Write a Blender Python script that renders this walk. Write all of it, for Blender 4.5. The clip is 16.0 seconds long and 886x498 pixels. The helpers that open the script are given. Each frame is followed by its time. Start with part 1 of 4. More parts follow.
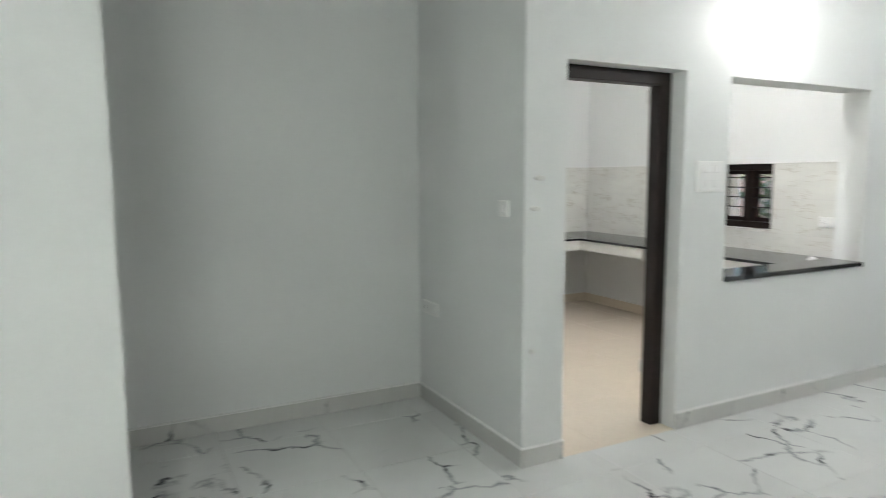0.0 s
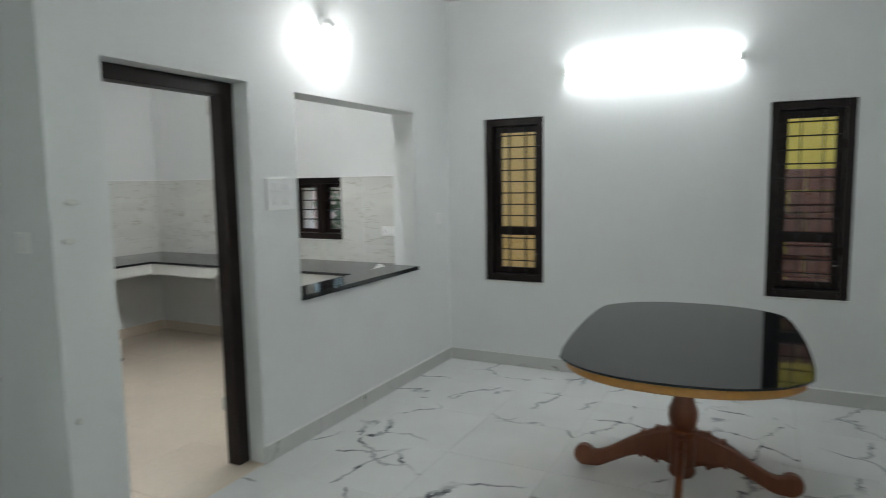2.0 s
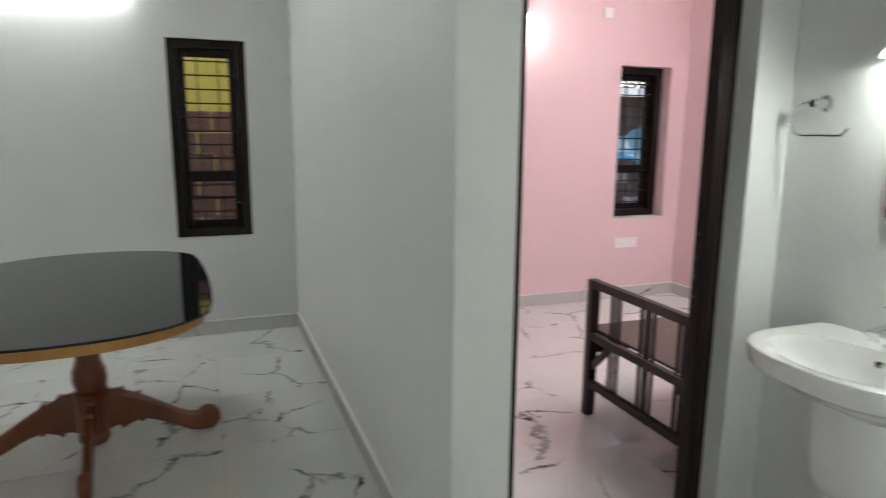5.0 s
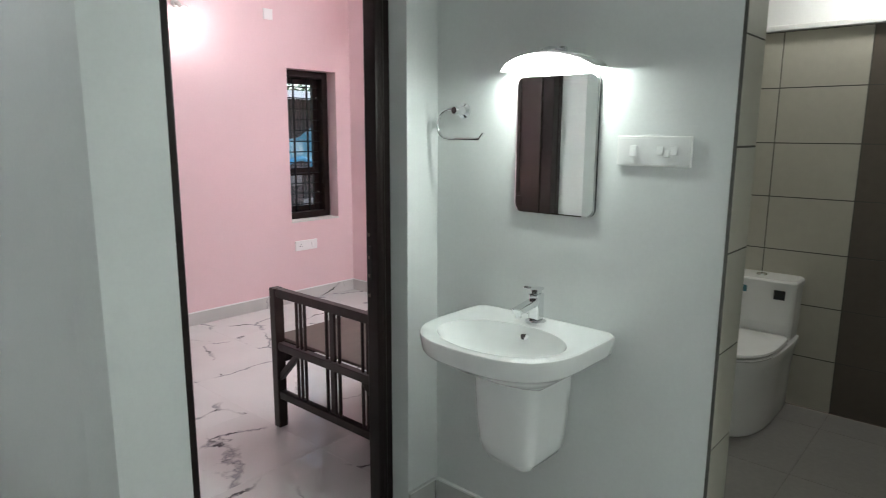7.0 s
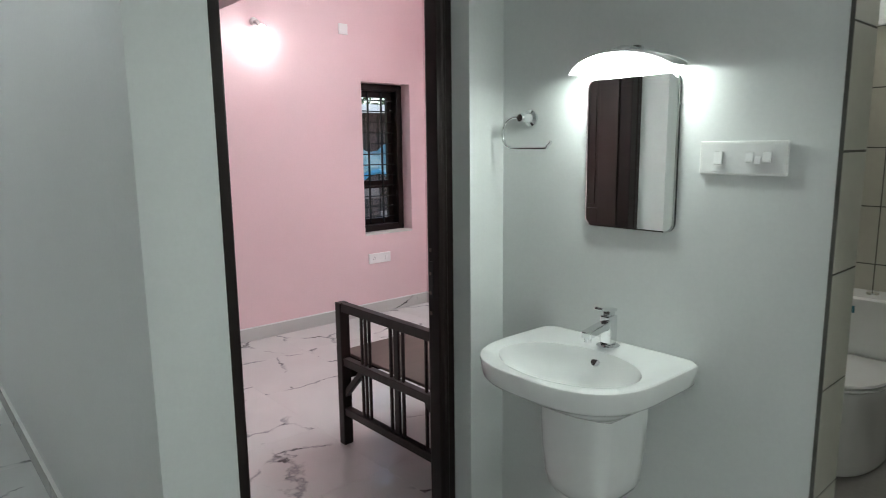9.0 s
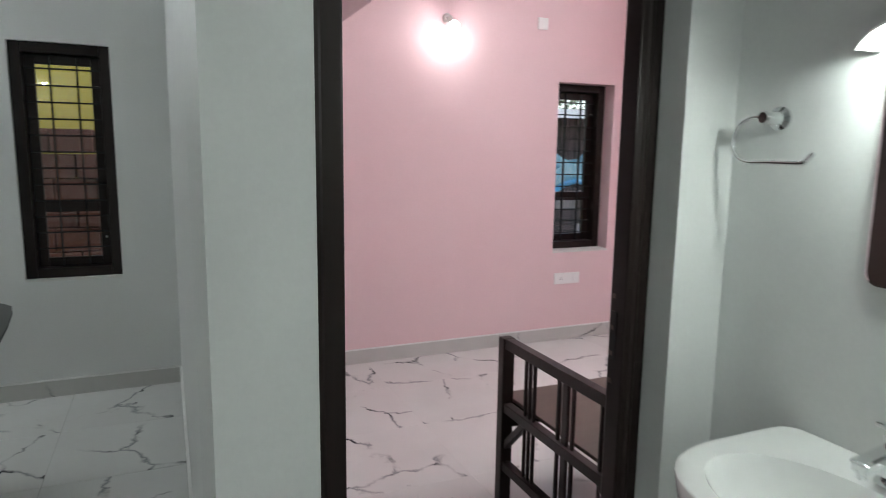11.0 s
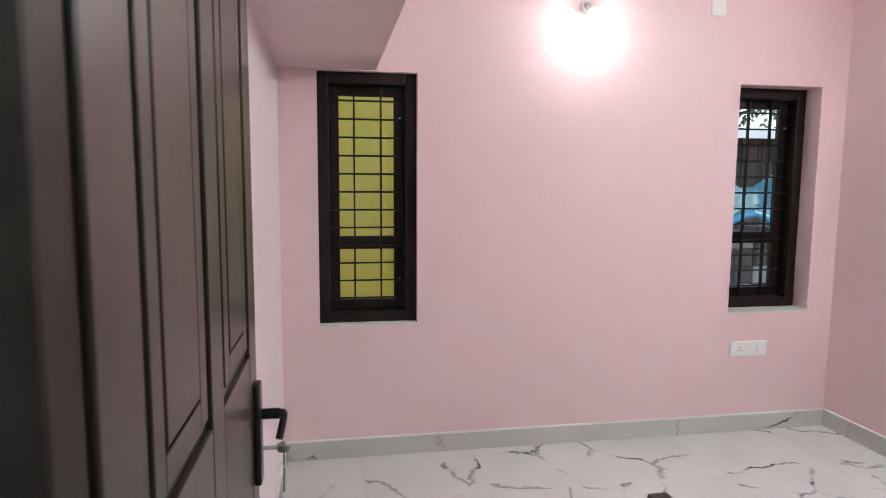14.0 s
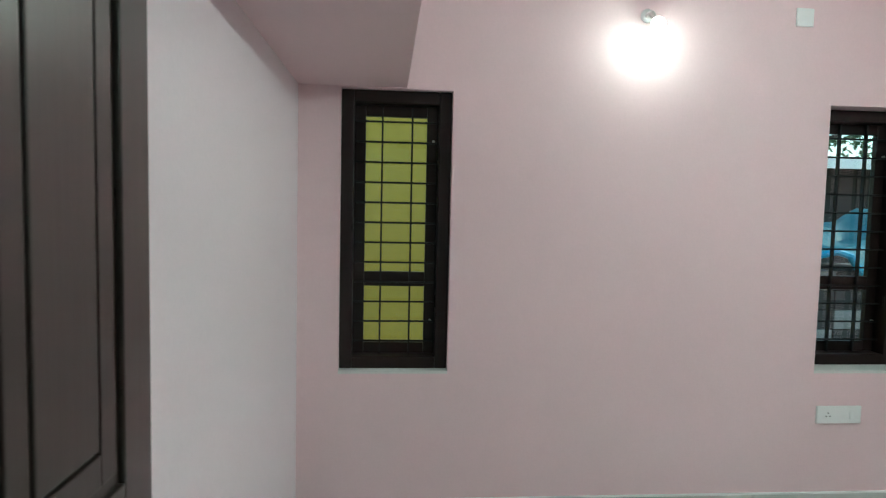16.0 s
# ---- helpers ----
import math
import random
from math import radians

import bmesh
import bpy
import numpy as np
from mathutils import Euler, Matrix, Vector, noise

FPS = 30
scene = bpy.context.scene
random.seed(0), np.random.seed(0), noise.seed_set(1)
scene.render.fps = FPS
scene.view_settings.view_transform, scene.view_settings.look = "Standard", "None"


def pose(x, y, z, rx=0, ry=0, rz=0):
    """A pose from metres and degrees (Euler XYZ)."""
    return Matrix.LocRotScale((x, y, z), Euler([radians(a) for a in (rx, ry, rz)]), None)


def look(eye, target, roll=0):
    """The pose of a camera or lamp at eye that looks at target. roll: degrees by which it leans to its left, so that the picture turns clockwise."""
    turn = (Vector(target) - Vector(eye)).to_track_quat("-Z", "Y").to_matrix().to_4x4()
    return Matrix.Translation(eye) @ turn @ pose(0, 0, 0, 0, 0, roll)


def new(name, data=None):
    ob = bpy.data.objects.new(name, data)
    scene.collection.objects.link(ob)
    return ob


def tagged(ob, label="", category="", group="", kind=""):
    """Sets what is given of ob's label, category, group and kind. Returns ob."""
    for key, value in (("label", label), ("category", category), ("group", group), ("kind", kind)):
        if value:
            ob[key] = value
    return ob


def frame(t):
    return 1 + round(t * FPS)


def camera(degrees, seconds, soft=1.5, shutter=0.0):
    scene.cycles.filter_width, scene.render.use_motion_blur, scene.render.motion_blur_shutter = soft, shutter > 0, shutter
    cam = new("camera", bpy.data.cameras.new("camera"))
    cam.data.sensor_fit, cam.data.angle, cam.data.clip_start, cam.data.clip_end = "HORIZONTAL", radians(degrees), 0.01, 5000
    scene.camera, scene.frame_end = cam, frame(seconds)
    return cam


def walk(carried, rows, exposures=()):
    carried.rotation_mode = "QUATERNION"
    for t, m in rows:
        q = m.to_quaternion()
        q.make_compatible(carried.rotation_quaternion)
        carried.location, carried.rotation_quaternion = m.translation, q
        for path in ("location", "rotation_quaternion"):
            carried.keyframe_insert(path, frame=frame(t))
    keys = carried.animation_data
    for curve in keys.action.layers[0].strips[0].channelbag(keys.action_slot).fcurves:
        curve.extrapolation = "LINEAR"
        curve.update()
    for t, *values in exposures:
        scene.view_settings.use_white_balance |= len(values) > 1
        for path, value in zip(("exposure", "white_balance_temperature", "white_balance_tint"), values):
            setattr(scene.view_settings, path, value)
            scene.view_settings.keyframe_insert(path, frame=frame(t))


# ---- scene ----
cam = camera(69.5, 16.0, soft=0.9, shutter=0.55)
PATH = [
    (0, (0.226, 0.057, 1.512), (1.133, 1.826, 1.287), -0.3),
    (0.5, (0.339, 0.127, 1.543), (1.537, 1.707, 1.28), -0.9),
    (1, (0.469, 0.129, 1.523), (1.844, 1.565, 1.306), -0.1),
    (1.5, (0.513, 0.203, 1.549), (2.102, 1.392, 1.308), 0.2),
    (2, (0.529, 0.239, 1.564), (2.302, 1.141, 1.352), -0.9),
    (2.5, (0.547, 0.243, 1.562), (2.448, 0.811, 1.312), -0.5),
    (3, (0.57, 0.262, 1.55), (2.524, 0.559, 1.244), -0.2),
    (3.5, (0.578, 0.254, 1.532), (2.556, 0.337, 1.246), 0.2),
    (4, (0.599, 0.226, 1.514), (2.572, 0.126, 1.2), 0.4),
    (4.5, (0.675, 0.132, 1.496), (2.619, -0.203, 1.164), 0.1),
    (5, (0.74, 0.044, 1.48), (2.581, -0.645, 1.112), 0.5),
    (5.2, (0.76, 0.008, 1.479), (2.559, -0.781, 1.102), 0.9),
    (7.3, (0.784, -0.035, 1.499), (2.063, -1.532, 1.144), 0.2),
    (7.5, (0.782, -0.042, 1.507), (2.103, -1.501, 1.153), -0.4),
    (7.8, (0.783, -0.061, 1.507), (2.121, -1.507, 1.157), -0.3),
    (8, (0.785, -0.074, 1.509), (2.144, -1.501, 1.168), -0.4),
    (8.2, (0.789, -0.104, 1.495), (2.184, -1.498, 1.164), -0.2),
    (10.3, (1.056, -0.304, 1.481), (2.709, -1.374, 1.13), -1.9),
    (10.5, (1.112, -0.387, 1.482), (2.815, -1.375, 1.132), -1.4),
    (11, (1.214, -0.536, 1.485), (3.028, -1.323, 1.185), 0.8),
    (11.5, (1.355, -0.635, 1.474), (3.217, -1.305, 1.184), 0.1),
    (12, (1.547, -0.718, 1.489), (3.433, -1.331, 1.231), -0.8),
    (12.5, (1.691, -0.82, 1.468), (3.605, -1.318, 1.17), -1.6),
    (13, (1.815, -0.949, 1.47), (3.775, -1.266, 1.226), -0.7),
    (13.5, (1.944, -1.005, 1.463), (3.915, -1.222, 1.197), 0.2),
    (14, (2.109, -1.026, 1.489), (4.066, -1.372, 1.269), 0.4),
    (14.5, (2.229, -1.048, 1.475), (4.185, -1.375, 1.218), -0.1),
    (15, (2.32, -1.117, 1.501), (4.306, -1.32, 1.383), -0.0),
    (15.5, (2.385, -1.176, 1.537), (4.379, -1.3, 1.438), 0.2),
    (16, (2.48, -1.184, 1.509), (4.467, -1.358, 1.368), 1.3),
]
walk(cam, [(t, look(eye, target, roll)) for t, eye, target, roll in PATH],
     [(0.0, 2.12, 6700, 11), (0.5, 2.04, 6700, 10), (1.5, 1.50, 6450, 9), (2.5, 1.43, 6550, 9), (3.5, 1.41, 6900, 12), (5.0, 1.50, 6800, 12), (7.5, 1.46, 6400, 7), (10.5, 1.19, 6450, 8),
      (12.0, 1.22, 6600, 13), (13.5, 1.38, 6650, 15), (14.0, 1.48, 6350, 1), (14.5, 1.38, 6150, -10), (15.0, 1.20, 5750, -20), (16.0, 1.05, 5770, -24)])


# ---- world and exposure ----
world = bpy.data.worlds.new("world")
scene.world = world
world.use_nodes = True
wn = world.node_tree.nodes
sky = wn.new("ShaderNodeTexSky")
sky.sky_type, sky.sun_disc = "NISHITA", False
sky.sun_elevation, sky.sun_rotation = radians(42), radians(190)
world.node_tree.links.new(sky.outputs["Color"], wn["Background"].inputs["Color"])
wn["Background"].inputs["Strength"].default_value = 0.15
sun = new("sun", bpy.data.lights.new("sun", "SUN"))
sun.data.energy, sun.data.angle, sun.data.color = 1.2, radians(12), (1.0, 0.95, 0.88)
sun.matrix_world = look((4, -24, 20), (7, -2, 0))

# lamp strengths (emission of the glowing parts); kitchen, living and bedroom tubes unseen, added
TUBE, BULB, PINK_BULB, MIRROR_LIGHT, BATH_BULB, KITCHEN_UNSEEN_TUBE, LIVING_BULB, LIVING_FILL, BED_FILL = 24.0, 120.0, 62.0, 51.0, 190.0, 44.0, 240.0, 42.0, 72.0

# ---- the plan ----
XD, XP, XK, XO = 5.50, 5.43, 5.30, 5.72          # east wall: dining, bedroom and kitchen faces, outer face
YK, YK2, YKF = 2.705, 2.905, 6.13                # kitchen wall: two faces; far kitchen wall
YR, YRM, YP = -0.575, -0.675, -0.775             # dining south wall, its middle, bedroom face
XW, XWM, XW2 = 2.40, 2.50, 2.60                  # bedroom door wall
YB, YB2 = -1.83, -2.00                           # basin wall
YPS = -3.99                                      # bedroom south wall
XN, YN, XNW = 2.04, 3.95, 0.22                   # niche: east face, back, edge of the near wall
XL = -3.5                                        # west end of the living room
H = 3.05                                         # ceiling height
TILE, TX, TY = 0.605, 3.708, 1.848               # floor tile grid


# ---- materials ----
def nodes_of(name):
    m = bpy.data.materials.new(name)
    m.use_nodes = True
    return m, m.node_tree.nodes, m.node_tree.links, m.node_tree.nodes["Principled BSDF"]


def math_node(n, l, op, a, b=0.5):
    k = n.new("ShaderNodeMath")
    k.operation = op
    for i, v in enumerate((a, b)):
        if isinstance(v, (int, float)):
            k.inputs[i].default_value = v
        else:
            l.new(v, k.inputs[i])
    return k.outputs[0]


def ramp_node(n, l, fac, stops):
    r = n.new("ShaderNodeValToRGB")
    r.color_ramp.elements[0].position, r.color_ramp.elements[0].color = stops[0][0], (*stops[0][1], 1)
    r.color_ramp.elements[1].position, r.color_ramp.elements[1].color = stops[-1][0], (*stops[-1][1], 1)
    for p, c in stops[1:-1]:
        r.color_ramp.elements.new(p).color = (*c, 1)
    l.new(fac, r.inputs[0])
    return r.outputs["Color"]


def noise_node(n, l, vec, scale, detail=4.0, rough=0.55):
    k = n.new("ShaderNodeTexNoise")
    k.inputs["Scale"].default_value, k.inputs["Detail"].default_value, k.inputs["Roughness"].default_value = scale, detail, rough
    if vec is not None:
        l.new(vec, k.inputs["Vector"])
    return k


def mix_colour(n, l, fac, a, b):
    k = n.new("ShaderNodeMix")
    k.data_type = "RGBA"
    for sock, v in ((k.inputs["Factor"], fac), (k.inputs["A"], a), (k.inputs["B"], b)):
        if isinstance(v, (int, float)):
            sock.default_value = v
        elif isinstance(v, tuple):
            sock.default_value = (*v, 1)
        else:
            l.new(v, sock)
    return k.outputs["Result"]


def add_bump(n, l, b, height, strength, distance):
    k = n.new("ShaderNodeBump")
    k.inputs["Strength"].default_value, k.inputs["Distance"].default_value = strength, distance
    l.new(height, k.inputs["Height"])
    l.new(k.outputs["Normal"], b.inputs["Normal"])


def surface(name, colour, rough=0.5, vary=0.06, scale=1.2, grain=40.0, bump=0.0, metal=0.0, stretch=(1, 1, 1), coat=0.0, rough_vary=0.06):
    """A surface with broad stains and fine grain in world-sized noise."""
    m, n, l, b = nodes_of(name)
    pos = n.new("ShaderNodeNewGeometry").outputs["Position"]
    mp = n.new("ShaderNodeMapping")
    mp.inputs["Scale"].default_value = stretch
    l.new(pos, mp.inputs["Vector"])
    v = mp.outputs["Vector"]
    big, fine = noise_node(n, l, v, scale, 5.0), noise_node(n, l, v, grain, 3.0)
    dark = tuple(c * (1 - 2.2 * vary) for c in colour)
    lite = tuple(min(1.0, c * (1 + 1.4 * vary)) for c in colour)
    c1 = ramp_node(n, l, big.outputs["Fac"], [(0.3, dark), (0.7, lite)])
    c2 = ramp_node(n, l, fine.outputs["Fac"], [(0.3, dark), (0.7, lite)])
    l.new(mix_colour(n, l, 0.45, c1, c2), b.inputs["Base Color"])
    r = math_node(n, l, "MULTIPLY_ADD", big.outputs["Fac"], rough_vary)
    r.node.inputs[2].default_value = rough - rough_vary / 2
    l.new(r, b.inputs["Roughness"])
    b.inputs["Metallic"].default_value = metal
    b.inputs["Coat Weight"].default_value = coat
    b.inputs["Coat Roughness"].default_value = 0.08
    if bump:
        add_bump(n, l, b, fine.outputs["Fac"], bump, 0.004)
    return m


def wood(name, colour, rough=0.4, axis=2, grain=0.35, coat=0.0, spec=0.5):
    m, n, l, b = nodes_of(name)
    pos = n.new("ShaderNodeTexCoord").outputs["Object"]
    mp = n.new("ShaderNodeMapping")
    mp.inputs["Scale"].default_value = [1.2 if i == axis else 22.0 for i in range(3)]
    l.new(pos, mp.inputs["Vector"])
    a = noise_node(n, l, mp.outputs["Vector"], 1.6, 6.0, 0.6)
    c = noise_node(n, l, pos, 2.5, 3.0)
    dark, lite = tuple(v * (1 - grain) for v in colour), tuple(v * (1 + grain) for v in colour)
    c1 = ramp_node(n, l, a.outputs["Fac"], [(0.3, dark), (0.55, colour), (0.75, lite)])
    c2 = ramp_node(n, l, c.outputs["Fac"], [(0.3, dark), (0.7, lite)])
    l.new(mix_colour(n, l, 0.3, c1, c2), b.inputs["Base Color"])
    b.inputs["Roughness"].default_value, b.inputs["Coat Weight"].default_value = rough, coat
    b.inputs["Coat Roughness"].default_value = 0.1
    b.inputs["Specular IOR Level"].default_value = spec
    add_bump(n, l, b, a.outputs["Fac"], 0.15, 0.002)
    return m


def marble(name, base, vein, dark, rough=0.08, vein_scale=1.0):
    """White vitrified marble: hairline veins, broken into darker short runs, another lay on every tile."""
    m, n, l, b = nodes_of(name)
    pos = n.new("ShaderNodeNewGeometry").outputs["Position"]
    rnd = n.new("ShaderNodeObjectInfo").outputs["Random"]
    off = n.new("ShaderNodeVectorMath")
    off.operation = "ADD"
    comb = n.new("ShaderNodeCombineXYZ")
    l.new(math_node(n, l, "MULTIPLY", rnd, 37.0), comb.inputs[0])
    l.new(math_node(n, l, "MULTIPLY", rnd, 91.0), comb.inputs[1])
    l.new(pos, off.inputs[0])
    l.new(comb.outputs[0], off.inputs[1])
    warp = noise_node(n, l, off.outputs[0], 3.6, 6.0, 0.62)
    add = n.new("ShaderNodeVectorMath")
    add.operation = "MULTIPLY_ADD"
    l.new(warp.outputs["Color"], add.inputs[0])
    add.inputs[1].default_value = (0.24, 0.24, 0.24)
    l.new(off.outputs[0], add.inputs[2])
    vor = n.new("ShaderNodeTexVoronoi")
    vor.feature = "DISTANCE_TO_EDGE"
    vor.inputs["Scale"].default_value = 1.42 * vein_scale
    l.new(add.outputs[0], vor.inputs["Vector"])
    gate = noise_node(n, l, off.outputs[0], 2.6, 2.0)
    gate2 = noise_node(n, l, off.outputs[0], 8.0, 2.0)
    line = ramp_node(n, l, vor.outputs["Distance"], [(0.0, (1, 1, 1)), (0.009, (0.5, 0.5, 0.5)), (0.021, (0, 0, 0))])
    core = ramp_node(n, l, vor.outputs["Distance"], [(0.0, (1, 1, 1)), (0.008, (0.85, 0.85, 0.85)), (0.015, (0, 0, 0))])
    g1 = ramp_node(n, l, gate.outputs["Fac"], [(0.44, (0, 0, 0)), (0.54, (1, 1, 1))])
    g2 = ramp_node(n, l, gate2.outputs["Fac"], [(0.53, (0, 0, 0)), (0.61, (1, 1, 1))])
    cloud = ramp_node(n, l, noise_node(n, l, off.outputs[0], 2.2, 6.0).outputs["Fac"], [(0.35, tuple(c * 0.93 for c in base)), (0.65, base)])
    c1 = mix_colour(n, l, math_node(n, l, "MULTIPLY", line, g1), cloud, vein)
    c2 = mix_colour(n, l, math_node(n, l, "MULTIPLY", math_node(n, l, "MULTIPLY", core, g2), g1), c1, dark)
    l.new(c2, b.inputs["Base Color"])
    r = math_node(n, l, "MULTIPLY_ADD", gate.outputs["Fac"], rough * 0.6)
    r.node.inputs[2].default_value = rough * 0.7
    l.new(r, b.inputs["Roughness"])
    return m


def streaked_tile(name, base, streak, rough=0.25):
    """Pale wall tile with short level strokes, another lay on every tile."""
    m, n, l, b = nodes_of(name)
    pos = n.new("ShaderNodeNewGeometry").outputs["Position"]
    shift = n.new("ShaderNodeCombineXYZ")
    rnd = n.new("ShaderNodeObjectInfo").outputs["Random"]
    for k, f in enumerate((23.0, 23.0, 61.0)):
        l.new(math_node(n, l, "MULTIPLY", rnd, f), shift.inputs[k])
    off = n.new("ShaderNodeVectorMath")
    off.operation = "ADD"
    l.new(pos, off.inputs[0])
    l.new(shift.outputs[0], off.inputs[1])
    mp = n.new("ShaderNodeMapping")
    mp.inputs["Scale"].default_value = (3.2, 3.2, 14.0)
    l.new(off.outputs[0], mp.inputs["Vector"])
    lines = noise_node(n, l, mp.outputs["Vector"], 1.0, 3.0, 0.6)
    band = ramp_node(n, l, lines.outputs["Fac"], [(0.455, (0, 0, 0)), (0.478, (1, 1, 1)), (0.50, (0, 0, 0))])
    gate = ramp_node(n, l, noise_node(n, l, off.outputs[0], 7.0, 2.0).outputs["Fac"], [(0.44, (0, 0, 0)), (0.58, (1, 1, 1))])
    cloud = ramp_node(n, l, noise_node(n, l, mp.outputs["Vector"], 0.5, 5.0).outputs["Fac"], [(0.3, tuple(c * 0.9 for c in base)), (0.7, base)])
    l.new(mix_colour(n, l, math_node(n, l, "MULTIPLY", band, gate), cloud, streak), b.inputs["Base Color"])
    b.inputs["Roughness"].default_value = rough
    return m


def plain(name, colour, rough=0.4, metal=0.0, trans=0.0, emit=0.0):
    m, n, l, b = nodes_of(name)
    b.inputs["Base Color"].default_value = (*colour, 1)
    b.inputs["Roughness"].default_value, b.inputs["Metallic"].default_value = rough, metal
    b.inputs["Transmission Weight"].default_value = trans
    if emit:
        b.inputs["Emission Color"].default_value, b.inputs["Emission Strength"].default_value = (*colour, 1), emit
    return m


WHITE = surface("white_wall_paint", (0.74, 0.755, 0.745), 0.55, 0.018, 0.9, 90, 0.06)
PINK = surface("pink_wall_paint", (0.80, 0.604, 0.626), 0.55, 0.018, 0.9, 90, 0.06)
# PINK paled: cool light on the bedroom's north wall put into its colour
PINK_COOL_LIT = surface("pink_wall_cool_lit", (0.80, 0.705, 0.735), 0.5, 0.018, 0.9, 90, 0.06)
CEIL = surface("white_ceiling_paint", (0.80, 0.80, 0.79), 0.7, 0.02, 0.8, 60, 0.05)
MARBLE = marble("marble_tile", (0.70, 0.71, 0.70), (0.27, 0.28, 0.30), (0.045, 0.045, 0.052), 0.022)
SKIRT = marble("marble_skirting", (0.60, 0.60, 0.58), (0.42, 0.42, 0.42), (0.10, 0.10, 0.10), 0.2)
GROUT = surface("grout", (0.42, 0.42, 0.41), 0.8, 0.08, 3, 60)
BEIGE = surface("beige_floor_tile", (0.72, 0.63, 0.52), 0.18, 0.03, 2.5, 30)
DADO = streaked_tile("kitchen_wall_tile", (0.74, 0.74, 0.70), (0.50, 0.47, 0.41), 0.25)
BATH_LIGHT = surface("bath_tile_light", (0.50, 0.48, 0.41), 0.3, 0.03, 2, 25)
BATH_DARK = surface("bath_tile_dark", (0.115, 0.095, 0.078), 0.35, 0.06, 2, 25)
BATH_JOINT = surface("bath_floor_joint", (0.19, 0.18, 0.17), 0.8, 0.08, 5, 60)
BATH_FLOOR = surface("bath_floor_tile", (0.26, 0.25, 0.235), 0.4, 0.06, 3, 40)
JOINT_DARK = surface("dark_joint", (0.10, 0.095, 0.085), 0.9, 0.1, 6, 60)
GRANITE = surface("black_granite", (0.022, 0.024, 0.026), 0.12, 0.3, 30, 160, rough_vary=0.05)
CEMENT = surface("white_cement_band", (0.70, 0.70, 0.67), 0.7, 0.04, 3, 60, 0.1)
FRAME_WOOD = wood("dark_frame_wood", (0.0125, 0.0062, 0.0052), 0.42, 2, 0.3, 0.0, 0.3)
FRAME_WOOD_H = wood("dark_frame_wood_level", (0.0125, 0.0062, 0.0052), 0.42, 1, 0.3, 0.0, 0.3)
LEAF_WOOD = wood("door_leaf_wood", (0.022, 0.0138, 0.0108), 0.30, 2, 0.14, 0.12)
TABLE_WOOD = wood("red_brown_table_wood", (0.155, 0.044, 0.014), 0.40, 2, 0.3, 0.12)
EDGE_WOOD = wood("golden_table_edge", (0.47, 0.22, 0.045), 0.4, 0, 0.2, 0.2)
BED_WOOD = wood("dark_bed_wood", (0.019, 0.011, 0.009), 0.42, 2, 0.3, 0.05, 0.35)
BED_PLY = wood("bed_plywood", (0.105, 0.075, 0.063), 0.6, 1, 0.12)
IRON = plain("black_iron", (0.012, 0.012, 0.013), 0.5, 0.3)
GLASS = plain("window_glass", (0.95, 0.97, 0.96), 0.02, 0, 1.0)
TABLE_GLASS = plain("black_table_glass", (0.010, 0.012, 0.014), 0.035)
CERAMIC = surface("white_ceramic", (0.88, 0.885, 0.875), 0.12, 0.01, 3, 30, rough_vary=0.03, coat=0.5)
CHROME = plain("chrome", (0.80, 0.81, 0.82), 0.08, 1.0)
MIRROR = plain("mirror_silver", (0.93, 0.95, 0.94), 0.01, 1.0)
PLASTIC = surface("white_plastic", (0.87, 0.87, 0.85), 0.3, 0.015, 5, 60)
ROCKER = surface("rocker_plastic", (0.90, 0.90, 0.89), 0.2, 0.01, 5, 60)
BLACK = plain("black_plastic", (0.02, 0.02, 0.02), 0.35)
HANDLE = plain("black_handle_metal", (0.03, 0.028, 0.027), 0.3, 0.7)
STEEL = plain("key_steel", (0.55, 0.54, 0.52), 0.3, 1.0)
TUBE_GLOW = plain("tube_glow", (0.93, 0.97, 1.0), 0.4, emit=TUBE)
BULB_GLOW = plain("bulb_glow", (0.98, 0.99, 1.0), 0.4, emit=BULB)
PINK_GLOW = plain("bedroom_bulb_glow", (1.0, 0.97, 0.95), 0.4, emit=PINK_BULB)
MIRROR_GLOW = plain("mirror_light_glow", (0.91, 1.0, 0.955), 0.4, emit=MIRROR_LIGHT)
BATH_GLOW = plain("bath_bulb_glow", (1.0, 0.98, 0.94), 0.4, emit=BATH_BULB)
KITCHEN_UNSEEN_GLOW = plain("kitchen_unseen_tube_glow", (0.97, 0.98, 1.0), 0.4, emit=KITCHEN_UNSEEN_TUBE)
BED_FILL_GLOW = plain("bedroom_fill_glow", (0.94, 0.98, 1.0), 0.4, emit=BED_FILL)
LIVING_FILL_GLOW = plain("living_fill_glow", (0.95, 1.0, 0.985), 0.4, emit=LIVING_FILL)
LIVING_GLOW = plain("living_bulb_glow", (0.91, 1.0, 0.965), 0.4, emit=LIVING_BULB)
YELLOW_WALL = surface("yellow_outer_wall", (0.62, 0.52, 0.085), 0.8, 0.07, 1.4, 18, 0.2)
TAN_WALL = surface("tan_outer_wall", (0.66, 0.46, 0.17), 0.8, 0.08, 1.6, 18, 0.2)
LATERITE = surface("laterite_blocks", (0.125, 0.046, 0.034), 0.9, 0.16, 5, 40, 0.5)
SOIL = surface("red_soil", (0.16, 0.10, 0.065), 0.95, 0.15, 1.5, 30, 0.4)
TARP = surface("blue_tarpaulin", (0.10, 0.30, 0.38), 0.45, 0.22, 4, 40, 0.3)
HEM = surface("blue_tarpaulin_hem", (0.06, 0.34, 0.56), 0.4, 0.12, 4, 40)
SHEET = surface("grey_roof_sheet", (0.25, 0.25, 0.25), 0.6, 0.15, 3, 30)
